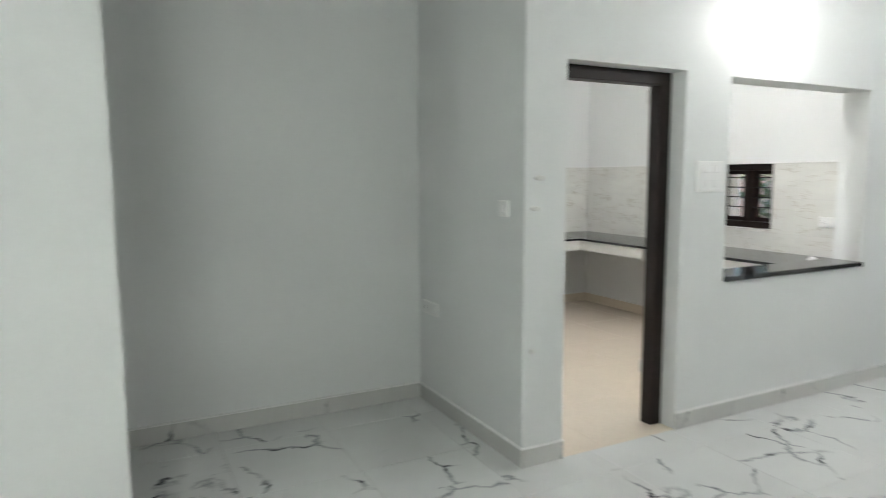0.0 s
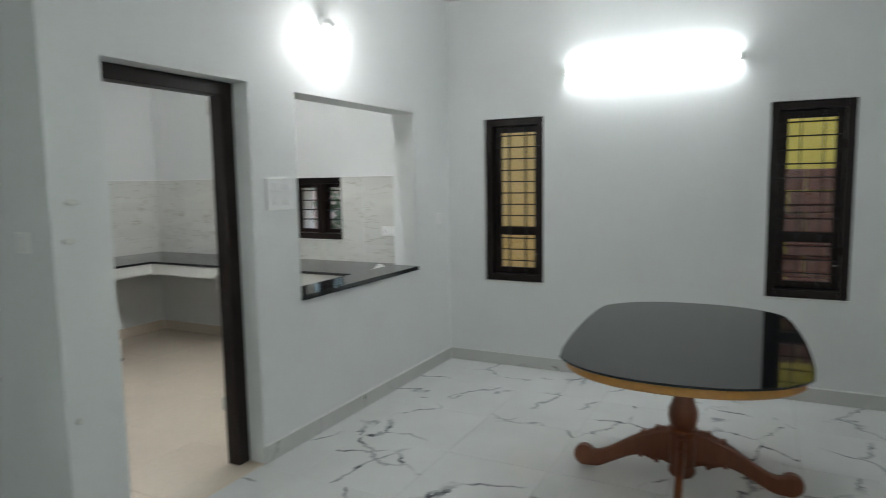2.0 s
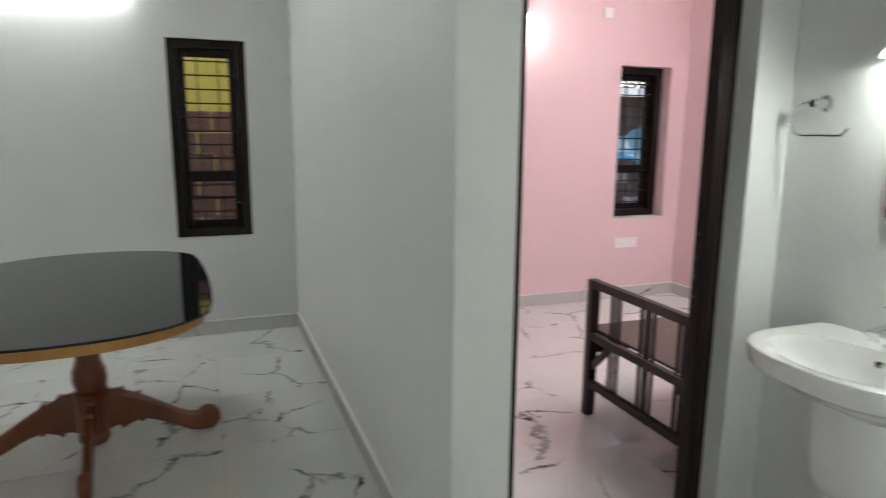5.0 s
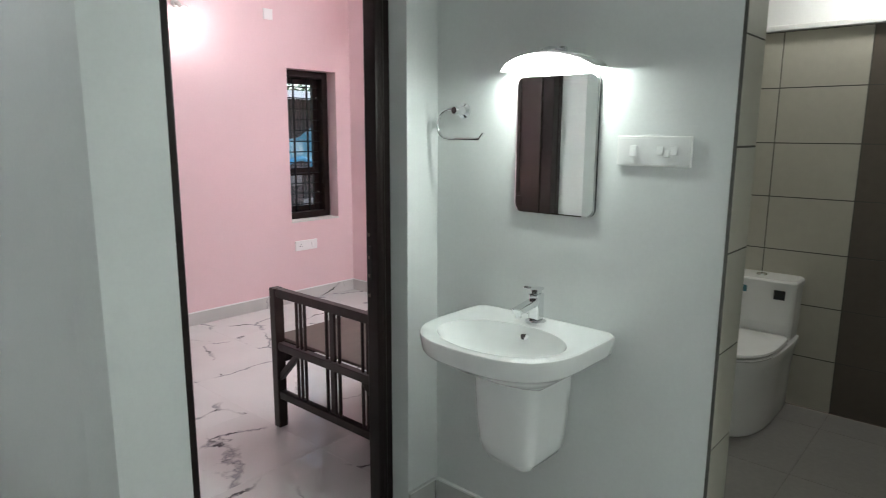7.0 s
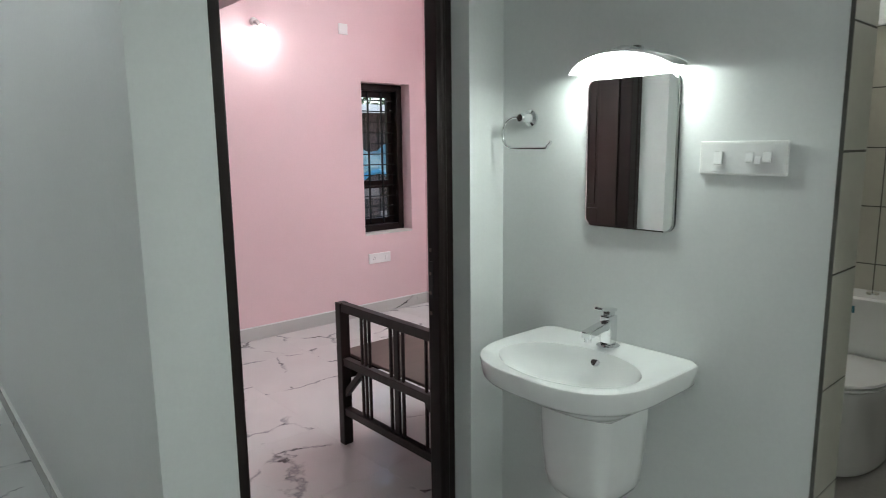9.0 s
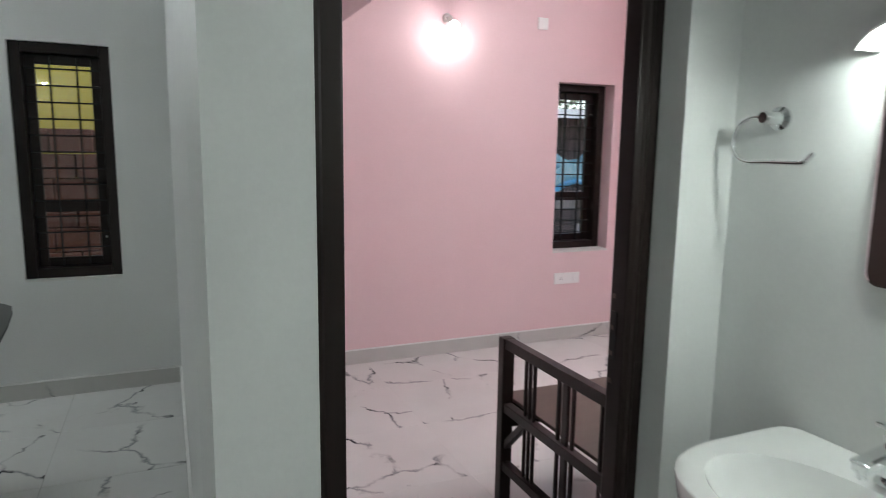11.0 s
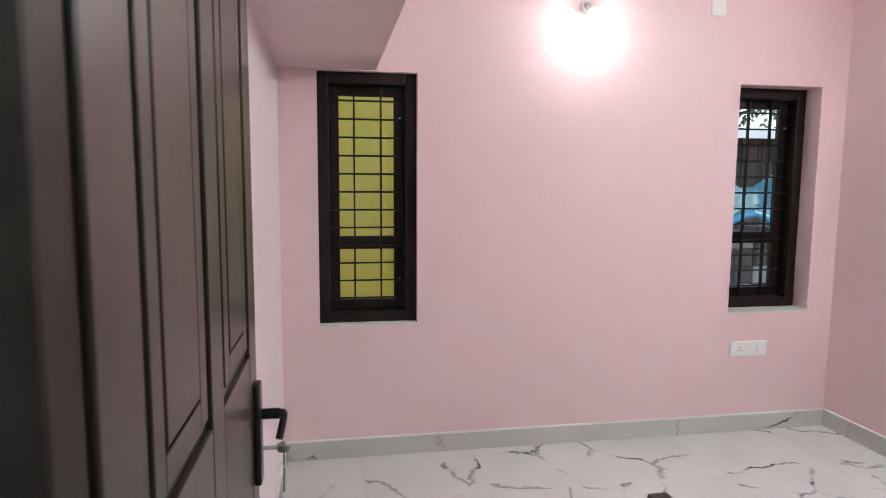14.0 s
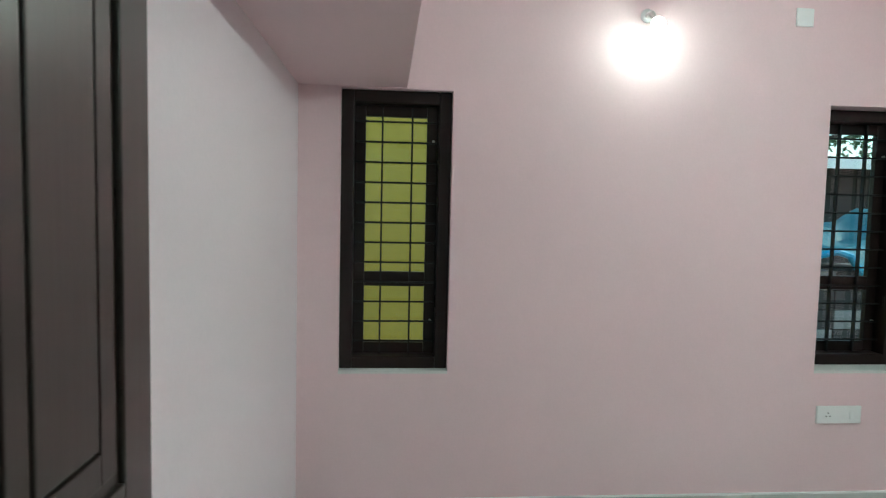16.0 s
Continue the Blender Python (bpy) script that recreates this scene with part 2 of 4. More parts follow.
SHED = surface("dark_shed_boards", (0.055, 0.05, 0.048), 0.8, 0.2, 4, 40)
LEAF = surface("leaf_green", (0.06, 0.11, 0.035), 0.6, 0.2, 8, 60)
BARK = surface("tree_bark", (0.10, 0.075, 0.055), 0.9, 0.2, 6, 50, 0.5)


# ---- builders ----
def link(name, bm, material, parent=None, label="", smooth=False):
    me = bpy.data.meshes.new(name)
    bmesh.ops.recalc_face_normals(bm, faces=bm.faces)
    if smooth:
        for fc in bm.faces:
            fc.smooth = True
        for e in bm.edges:
            if len(e.link_faces) == 2 and e.calc_face_angle(0) > radians(38):
                e.smooth = False
    bm.to_mesh(me)
    bm.free()
    me.materials.append(material)
    ob = new(name, me)
    if parent is not None:
        ob.parent = parent
    if label:
        ob["label"] = label
    return ob


def part(name, bm, material, parent, label="", smooth=False):
    return link(name, bm, material, parent, label, smooth)


def thing(name, label, category, at=(0, 0, 0), group="", kind=""):
    e = new(name)
    e.empty_display_size = 0.05
    e.location = at
    return tagged(e, label, category, group, kind)


def box(*dims, bm=None, bevel=0.0):
    """A box x0, x1, y0, y1, z0, z1 in bm."""
    x0, x1, y0, y1, z0, z1 = dims
    own = bmesh.new()
    vs = [own.verts.new((x, y, z)) for x in (x0, x1) for y in (y0, y1) for z in (z0, z1)]
    for f in ((0, 1, 3, 2), (4, 6, 7, 5), (0, 4, 5, 1), (2, 3, 7, 6), (0, 2, 6, 4), (1, 5, 7, 3)):
        own.faces.new([vs[i] for i in f])
    if bevel:
        bmesh.ops.recalc_face_normals(own, faces=own.faces)
        bmesh.ops.bevel(own, geom=own.edges[:], offset=bevel, segments=2, affect="EDGES", profile=0.6)
    if bm is None:
        return own
    me = bpy.data.meshes.new("tmp")
    own.to_mesh(me)
    own.free()
    bm.from_mesh(me)
    bpy.data.meshes.remove(me)
    return bm


def loft(rings, cap=True, bm=None):
    """A skin over rings of equal length, each a list of points."""
    bm = bm or bmesh.new()
    rows = [[bm.verts.new(p) for p in r] for r in rings]
    k = len(rings[0])
    for a, b in zip(rows, rows[1:]):
        for i in range(k):
            bm.faces.new((a[i], a[(i + 1) % k], b[(i + 1) % k], b[i]))
    if cap:
        bm.faces.new(rows[0])
        bm.faces.new(rows[-1])
    return bm


def lathe(profile, n=24, at=(0, 0, 0), bm=None):
    """A turned solid: profile of (radius, height)."""
    return loft([[(at[0] + r * math.cos(2 * math.pi * i / n), at[1] + r * math.sin(2 * math.pi * i / n), at[2] + z) for i in range(n)] for r, z in profile], bm=bm)


def pipe(points, radius, n=10, bm=None):
    """A round bar along points."""
    pts = [Vector(p) for p in points]
    rings, side = [], None
    for i, p in enumerate(pts):
        d = (pts[min(i + 1, len(pts) - 1)] - pts[max(i - 1, 0)]).normalized()
        if side is None:
            side = d.orthogonal().normalized()
        side = (side - d * side.dot(d)).normalized()
        up = d.cross(side)
        rings.append([p + radius * (math.cos(2 * math.pi * k / n) * side + math.sin(2 * math.pi * k / n) * up) for k in range(n)])
    return loft(rings, bm=bm)


def curve_points(points, steps=6):
    """A smooth run through points."""
    pts = [Vector(p) for p in points]
    out = []
    for i in range(len(pts) - 1):
        p0, p1, p2, p3 = pts[max(i - 1, 0)], pts[i], pts[i + 1], pts[min(i + 2, len(pts) - 1)]
        for s in range(steps):
            t = s / steps
            out.append(0.5 * ((2 * p1) + (p2 - p0) * t + (2 * p0 - 5 * p1 + 4 * p2 - p3) * t * t + (3 * p1 - p0 - 3 * p2 + p3) * t ** 3))
    return out + [pts[-1]]


def wall(name, axis, w0, w1, u0, u1, material, openings=(), z0=0.0, z1=H, label=""):
    """A wall whose faces lie at w0 and w1 on axis, from u0 to u1 along the other, with openings (ua, ub, za, zb)."""
    us = sorted({u0, u1, *[u for o in openings for u in o[:2]]})
    bm = bmesh.new()
    for a, b in zip(us, us[1:]):
        cuts = sorted((o[2], o[3]) for o in openings if o[0] <= a + 1e-6 and o[1] >= b - 1e-6)
        z = z0
        for c, d in cuts + [(z1, z1)]:
            if c - z > 1e-4:
                box(*((w0, w1, a, b, z, c) if axis == "x" else (a, b, w0, w1, z, c)), bm=bm)
            z = d
    bmesh.ops.remove_doubles(bm, verts=bm.verts, dist=1e-5)
    return tagged(link(name, bm, material), label, "wall", kind="structure")


# ---- walls, ceiling ----
WIN_Z = (0.715, 2.065)
WL, WR, PL, PR = (1.855, 2.37), (-0.268, 0.237), (-1.475, -0.965), (-3.825, -3.305)
KW = (3.69, 4.36, 1.035, 1.612)
HATCH = (3.503, 4.912, 0.867, 2.09)
KDOOR = (2.296, 3.135, 0.0, 2.10)
PDOOR = (-1.667, -0.782, 0.0, 2.10)
PIER = ((2.350, -0.592), (2.354, -0.782))             # hall face of the pier between partition and doorway
BDOOR = (0.54, 1.342, 0.0, 2.10)

wall("wall_dining_east", "x", XD, XO, YRM, YK + 0.1, WHITE, [(*WR, *WIN_Z), (*WL, *WIN_Z)], label="smooth white painted wall with two narrow windows")
wall("wall_bedroom_east", "x", XP, XO, YPS - 0.2, YRM, PINK, [(*PR, 0.722, 2.025), (*PL, 0.722, 2.025)], label="smooth pink painted wall with two narrow windows")
wall("wall_kitchen_east", "x", XK, XO, YK + 0.1, YKF + 0.2, WHITE, [KW], label="white kitchen wall above a tiled dado")
wall("wall_kitchen_south", "y", YK, YK2, XN, XD, WHITE, [KDOOR, HATCH], label="white wall with a doorway and a serving hatch")
wall("wall_kitchen_north", "y", YKF, YKF + 0.2, XN + 0.1, XK, WHITE, label="white kitchen wall above a tiled dado")
wall("wall_niche_east", "x", XN, XN + 0.2, YK2, YKF + 0.2, WHITE, label="white painted side wall of the niche")
wall("wall_niche_back", "y", YN, YN + 0.2, -0.8, XN, WHITE, label="white painted back wall of the niche")
wall("wall_niche_west", "x", -0.8, -0.6, YK2, YN, WHITE, label="white painted wall closing the niche")
wall("wall_living_north", "y", YK, YK2, XL, XNW, WHITE, label="white painted wall ending beside the niche")
wall("wall_living_west", "x", XL - 0.2, XL, YB2, YK2, WHITE, label="white painted wall")
wall("wall_dining_south", "y", YRM, YR, XWM, XD, WHITE, label="white painted partition wall")
wall("wall_bedroom_north", "y", YP, YRM, XWM, XP, PINK_COOL_LIT, label="pink painted partition wall, colour paled for the cool light on it")
wall("wall_door_hall_side", "x", XW, XWM, YB2, PDOOR[1], WHITE, [PDOOR], label="white wall round the bedroom doorway")
wall("wall_door_bedroom_side", "x", XWM, XW2, YPS - 0.2, YP, PINK, [PDOOR], label="pink wall round the bedroom doorway")
wall("wall_bedroom_south", "y", YPS - 0.2, YPS, XW2, XP, PINK, label="pink painted wall")
wall("wall_basin", "y", YB2, YB, XL, XW, WHITE, [BDOOR], label="white painted wall behind the wash basin")
YBB = -3.87
wall("wall_bathroom_south", "y", YBB - 0.2, YBB - 0.012, -0.3, XW, WHITE, label="bathroom wall, white above the tiles")
wall("wall_bathroom_west", "x", -0.5, -0.3, YBB - 0.2, YB2, BATH_LIGHT, label="tiled bathroom wall")
wall("wall_bathroom_east", "x", XW, XWM, YBB - 0.2, YB2, BATH_LIGHT, label="tiled bathroom wall")
tagged(link("ceiling", box(XL - 0.2, XO, YPS - 0.2, YKF + 0.2, H, H + 0.15), CEIL), "flat white painted ceiling", "ceiling", kind="structure")

# pier that ends the partition beside the bedroom doorway, its hall face a little out of square
pier_plan = [PIER[0], PIER[1], (XWM, PIER[1][1]), (XWM, YR)]
tagged(link("wall_door_pier", loft([[(x, y, z) for x, y in pier_plan] for z in (0.0, H)]), WHITE), "white plastered wall end beside the bedroom doorway", "wall", kind="structure")

# loft slab over the bedroom's partition wall
loft_bm = box(XW2, XP, -1.262, YP, 2.03, 2.13)
tagged(link("trim_loft_slab", loft_bm, PINK), "pink painted concrete loft slab below the ceiling", "loft slab", kind="structure")

# ---- skirtings ----
SK, ST = 0.098, 0.012


def skirting(x0, x1, y0, y1, material=SKIRT, label="grey-veined marble skirting along the wall"):
    tagged(link("baseboard", box(x0, x1, y0, y1, 0, SK, bevel=0.002), material), label, "skirting", kind="structure")
    e = 0.0015
    tagged(link("trim_skirting_edge", box(x0 - e, x1 + e, y0 - e, y1 + e, SK + 0.0005, SK + 0.008, bevel=0.001), CEIL), "thin white strip along the skirting top", "trim", kind="structure")


skirting(XD - ST, XD, YR + ST, YK - ST)
skirting(XN + 0.001, KDOOR[0], YK - ST, YK)
skirting(KDOOR[1], XD, YK - ST, YK)
skirting(XWM, XD - ST, YR, YR + ST)
for nm, z0, z1, e, mt in (("baseboard", 0, SK, 0, SKIRT), ("trim_skirting_edge", SK + 0.0005, SK + 0.008, 0.0015, CEIL)):
    plan = [(XWM - 0.001, YR + ST + e), (PIER[0][0] - ST - e, PIER[0][1] + ST + e), (PIER[1][0] - ST - e, PIER[1][1]), (PIER[1][0], PIER[1][1]), PIER[0], (XWM - 0.001, YR)]
    tagged(link(nm, loft([[(x, y, z) for x, y in plan] for z in (z0, z1)]), mt), "grey-veined marble skirting round the wall end", "skirting", kind="structure")
skirting(XN - ST, XN, YK - ST, YN - ST)
skirting(-0.6, XN - ST, YN - ST, YN)
skirting(XW - ST, XW, YB + ST, PDOOR[0])
skirting(BDOOR[1], XW - ST, YB, YB + ST)
skirting(XL, BDOOR[0], YB, YB + ST)
skirting(XL, XNW, YK - ST, YK)
skirting(XP - ST, XP, YPS + ST, YP - ST)
skirting(XW2, XP, YP - ST, YP)
skirting(XW2, XP, YPS, YPS + ST)
skirting(XW2, XW2 + ST, YPS + ST, PDOOR[0] - 0.02)
skirting(XK - ST, XK, YK2, YKF - ST, BEIGE, "beige tile skirting along the kitchen wall")
skirting(XN + 0.2, XK, YKF - ST, YKF, BEIGE, "beige tile skirting along the kitchen wall")


# ---- windows ----
def window(number, y0, y1, z0, z1, xf, label, mullion=None):
    """A dark wooden casement with an iron grille, its frame front at xf; the wall lies on the +x side."""
    w = thing(f"window_{number}", label, "window", (xf, (y0 + y1) / 2, z0), kind="structure")
    ox, oy, oz = w.location
    g = lambda a, b, c, d, e, f, bev=0.004: box(a - ox, b - ox, c - oy, d - oy, e - oz, f - oz, bevel=bev)
    fw, sw, d = 0.058, 0.052, 0.112
    fr = bmesh.new()
    for q in ((y0, y0 + fw, z0, z1), (y1 - fw, y1, z0, z1), (y0 + fw, y1 - fw, z0, z0 + fw), (y0 + fw, y1 - fw, z1 - fw, z1)):
        box(xf - ox, xf + d - ox, q[0] - oy, q[1] - oy, q[2] - oz, q[3] - oz, bm=fr, bevel=0.006)
    part("window_frame", fr, FRAME_WOOD, w)
    xs = xf + 0.080
    bays = [(y0 + fw, y1 - fw)] if mullion is None else [(y0 + fw, mullion - 0.03), (mullion + 0.03, y1 - fw)]
    if mullion is not None:
        part("mullion", g(xf, xf + d, mullion - 0.03, mullion + 0.03, z0 + fw, z1 - fw), FRAME_WOOD, w)
    for a, b in bays:
        sh = bmesh.new()
        c, e = z0 + fw, z1 - fw
        s = sw if mullion is None else 0.035
        for q in ((a, a + s, c, e), (b - s, b, c, e), (a + s, b - s, c, c + s), (a + s, b - s, e - s, e)):
            box(xs - ox, xs + 0.035 - ox, q[0] - oy, q[1] - oy, q[2] - oz, q[3] - oz, bm=sh, bevel=0.004)
        shutter = part("shutter", sh, FRAME_WOOD, w)
        a, b, c, e = a + s, b - s, c + s, e - s
        panes = [(c, e)]
        if mullion is None:
            part("rail", g(xs, xs + 0.035, a, b, z0 + 0.385, z0 + 0.455), FRAME_WOOD_H, w)
            panes = [(c, z0 + 0.385), (z0 + 0.455, e)]
        for p0, p1 in panes:
            pane = part("pane", g(xs + 0.014, xs + 0.018, a, b, p0, p1, 0), GLASS, w, "clear window glass")
            pane.visible_shadow = False
        step = 0.0945 if mullion is None else 0.09
        z = e - 0.028
        while z > c + 0.01:
            part("grille_bar", pipe([(xs - 0.030 - ox, a - 0.05 - oy, z - oz), (xs - 0.030 - ox, b + 0.05 - oy, z - oz)], 0.0050, 6), IRON, w)
            z -= step
        for u in (0.27, 0.755) if mullion is None else ():
            yy = b - (b - a) * u
            part("grille_bar", box(xs - 0.0235 - ox, xs - 0.0035 - ox, yy - 0.0042 - oy, yy + 0.0042 - oy, c - 0.05 - oz, e + 0.05 - oz), IRON, w)
    part("window_sill", box((XD, XD, XP, XP, XK)[number - 1] - xf - 0.002, 0.06, y0 - oy, y1 - oy, -0.011, 0.003, bevel=0.001), CEMENT, w, "rough white cement sill")
    if mullion is None:
        for zz in (0.17, 0.83):
            part("stay_pin", pipe([(0.074, y0 + fw + 0.022 - oy, (z1 - z0) * zz), (0.060, y0 + fw + 0.022 - oy, (z1 - z0) * zz)], 0.006, 8), STEEL, w, "small steel stay pin")
    for zz in (0.25, 0.78):
        part("hinge", pipe([(0.018, (y0 + fw + 0.004) - oy, (z1 - z0) * zz - 0.03), (0.018, (y0 + fw + 0.004) - oy, (z1 - z0) * zz + 0.03)], 0.005, 8), HANDLE, w)
    return w


window(1, *WL, *WIN_Z, 5.53, "narrow dark wooden window with black iron grille, tan wall outside")
window(2, *WR, *WIN_Z, 5.53, "narrow dark wooden window with black iron grille, yellow and brown wall outside")
window(3, *PL, 0.722, 2.025, 5.475, "narrow dark wooden window with black iron grille, yellow wall outside")
window(4, *PR, 0.722, 2.025, 5.55, "narrow dark wooden window with black iron grille, yard and blue tarpaulin outside")
window(5, *KW, 5.36, "small dark wooden kitchen window of two casements", mullion=4.0)


# ---- doors ----
def bevel_box(bm, *d):
    return box(*d, bm=bm, bevel=0.006)


kd = thing("door_1", "dark wooden door frame standing open to the kitchen, no leaf shut", "door frame", (KDOOR[0], 2.815, 0), kind="structure")
for nm, dd in (("jamb", (0.0, 0.08, 0, 0.085, 0, 2.10)), ("jamb", (KDOOR[1] - KDOOR[0] - 0.085, KDOOR[1] - KDOOR[0], 0, 0.085, 0, 2.10)), ("head", (0.08, KDOOR[1] - KDOOR[0] - 0.085, 0, 0.085, 2.028, 2.10))):
    part(nm, box(*dd, bevel=0.005), FRAME_WOOD, kd)
for zz in (0.32, 1.0, 1.93):
    part("hinge", pipe([(KDOOR[1] - KDOOR[0] - 0.105, 0.075, zz), (KDOOR[1] - KDOOR[0] - 0.105, 0.075, zz + 0.075)], 0.007, 8), STEEL, kd)

pd = thing("door_2", "dark wooden bedroom door frame with its panelled leaf wide open", "door", (2.485, -0.782, 0), kind="structure")
yr = PDOOR[0] - pd.location.y
for nm, y0, y1 in (("jamb", -0.086, -0.001), ("jamb", yr + 0.001, yr + 0.070)):
    jb = bevel_box(bmesh.new(), 0, 0.062, y0, y1, 0, 2.10)
    j = part(nm, jb, FRAME_WOOD, pd)
    s = -1 if nm == "jamb" and y1 > 0 else 1
    yy = y0 if s < 0 else y1
    part("stop_bead", pipe([(0.012, yy - s * 0.030, 0), (0.012, yy - s * 0.030, 2.06)], 0.016, 12), FRAME_WOOD, j)
part("head", box(0, 0.062, yr + 0.070, -0.086, 2.03, 2.10, bevel=0.006), FRAME_WOOD_H, pd)
part("strike_plate", box(0.030, 0.055, yr + 0.0695, yr + 0.072, 0.95, 1.08), HANDLE, pd, "dark metal strike plate")
for zz in (0.885, 0.96, 1.03, 1.115):
    part("screw", box(0.040, 0.052, yr + 0.0695, yr + 0.0725, zz, zz + 0.012), BED_PLY, pd, "pale chipped patch round a bolt hole")

# the leaf: x along the leaf from the hinge, y through its thickness, facing the room at y = 0
LW, LH, LT = 0.725, 2.03, 0.036
lf = new("leaf")
lf.parent = pd
lf.matrix_basis = pose(0.100, -0.092, 0.012, 0, 0, -1.0)
lf["label"] = "dark brown panelled wooden door leaf"
PANELS_X, PANELS_Z, DEEP = ((0.066, 0.326), (0.403, 0.646)), ((0.14, 0.86), (1.165, 1.93)), 0.009
part("leaf_core", box(-0.035, LW, DEEP - 0.0005, LT, 0, LH), LEAF_WOOD, lf)
(pa, pb), (pc, pe) = PANELS_X
for x0, x1 in ((-0.035, pa), (pb, pc), (pe, LW)):
    part("stile", box(x0, x1, 0, DEEP, 0, LH, bevel=0.0025), LEAF_WOOD, lf)
for x0, x1 in PANELS_X:
    for z0, z1 in ((0, PANELS_Z[0][0]), (PANELS_Z[0][1], PANELS_Z[1][0]), (PANELS_Z[1][1], LH)):
        part("cross_rail", box(x0, x1, 0.0004, DEEP, z0, z1, bevel=0.0025), LEAF_WOOD, lf)
    for z0, z1 in PANELS_Z:
        band = bmesh.new()
        g, w = 0.020, 0.036
        a, b, c, d = x0 + g, x1 - g, z0 + g, z1 - g
        for q in ((a, a + w, c, d), (b - w, b, c, d), (a + w, b - w, c, c + w), (a + w, b - w, d - w, d)):
            box(q[0], q[1], 0.0015, DEEP, q[2], q[3], bm=band, bevel=0.002)
        part("panel_band", band, LEAF_WOOD, lf)
        k = w + 0.0055
        part("panel_field", box(a + k, b - k, 0.0005, DEEP, c + k, d - k, bevel=0.002), LEAF_WOOD, lf)

hb = box(-0.018, 0.018, -0.012, 0, -0.095, 0.095, bevel=0.005)
pipe([(0, -0.01, 0.035), (0, -0.045, 0.035)], 0.010, 12, bm=hb)
pipe(curve_points([(0, -0.040, 0.035), (0.002, -0.050, 0.036), (-0.014, -0.053, 0.034), (-0.036, -0.051, 0.024), (-0.050, -0.047, 0.006)], 5), 0.0065, 10, bm=hb)
ho = link("handle", hb, HANDLE, lf, "black lever handle", True)
ho.location = (0.690, 0, 1.012)
kb = pipe([(0, -0.012, -0.03), (0, -0.045, -0.03)], 0.004, 8)
lathe([(0.001, -0.012), (0.012, -0.006), (0.012, 0.006), (0.001, 0.012)], 12, (0, -0.05, -0.03), bm=kb)
pipe([(0, -0.05, -0.042), (0.001, -0.05, -0.065)], 0.002, 6, bm=kb)
box(-0.011, 0.011, -0.052, -0.048, -0.112, -0.066, bm=kb)
ko = link("key", kb, STEEL, lf, "steel keys hanging in the lock")
ko.location = (0.690, 0, 1.012)

# ---- serving hatch slab, kitchen counters ----
hs = box(HATCH[0] - 0.0, HATCH[1] - 0.001, YK - 0.022, 2.93, 0.867, 0.898, bevel=0.003)
tagged(link("hatch_slab", hs, GRANITE), "polished black granite slab on the serving hatch sill", "counter slab")
CT = 0.85
ct = bmesh.new()
box(XK - 0.68, XK - 0.003, YK2 + 0.002, YKF - 0.003, CT - 0.022, CT, bm=ct, bevel=0.003)
box(XN + 0.9, XK - 0.682, YKF - 0.72, YKF - 0.003, CT - 0.022, CT, bm=ct, bevel=0.003)
tagged(link("kitchen_worktop", ct, GRANITE), "polished black granite worktop running round the kitchen corner", "worktop")
cb = thing("kitchen_counter", "white cement counter base under the black worktop", "counter", (XK, YKF, 0))
c2 = bmesh.new()
box(-0.665, -0.003, YK2 + 0.002 - YKF, -0.004, CT - 0.125, CT - 0.0225, bm=c2, bevel=0.003)
box(-2.2, -0.665, -0.70, -0.004, CT - 0.125, CT - 0.0225, bm=c2, bevel=0.003)
part("slab", c2, CEMENT, cb)
part("support_wall", box(-1.13, -1.06, -0.66, -0.004, 0, CT - 0.126, bevel=0.003), CEMENT, cb)
part("support_wall", box(-0.62, -0.004, -2.4, -2.3, 0, CT - 0.126, bevel=0.003), CEMENT, cb)
tagged(link("stone_offcut", box(4.13, 4.22, 5.36, 5.42, 0.0, 0.022, bevel=0.003), GRANITE), "small dark stone offcut lying on the kitchen floor", "offcut")
# crumpled packaging on the worktop by the hatch
random.seed(11)
pp = bmesh.new()
for cx, cy, rr_, hh in ((4.85, 3.03, 0.055, 0.030), (4.93, 3.06, 0.045, 0.040), (4.79, 3.05, 0.030, 0.016)):
    layers = []
    for f, z in ((1.0, 0.0), (1.08, 0.35), (0.75, 0.8), (0.25, 1.0)):
        layers.append([(cx + rr_ * f * random.uniform(0.7, 1.2) * math.cos(k * 0.571), cy + 0.7 * rr_ * f * random.uniform(0.7, 1.2) * math.sin(k * 0.571), CT + 0.0005 + hh * z * (random.uniform(0.7, 1.2) if z else 1)) for k in range(11)])
    loft(layers, bm=pp)
tagged(link("packaging", pp, PLASTIC), "crumpled pale packaging lying on the black worktop", "packaging")

# tap over the worktop's edge, seen in the hatch
tp = pipe(curve_points([(5.18, 4.28, CT), (5.18, 4.28, CT + 0.16), (5.15, 4.28, CT + 0.2), (5.08, 4.28, CT + 0.19)], 5), 0.011)
tagged(link("kitchen_tap", tp, CHROME, smooth=True), "chrome kitchen tap at the worktop's back", "tap")


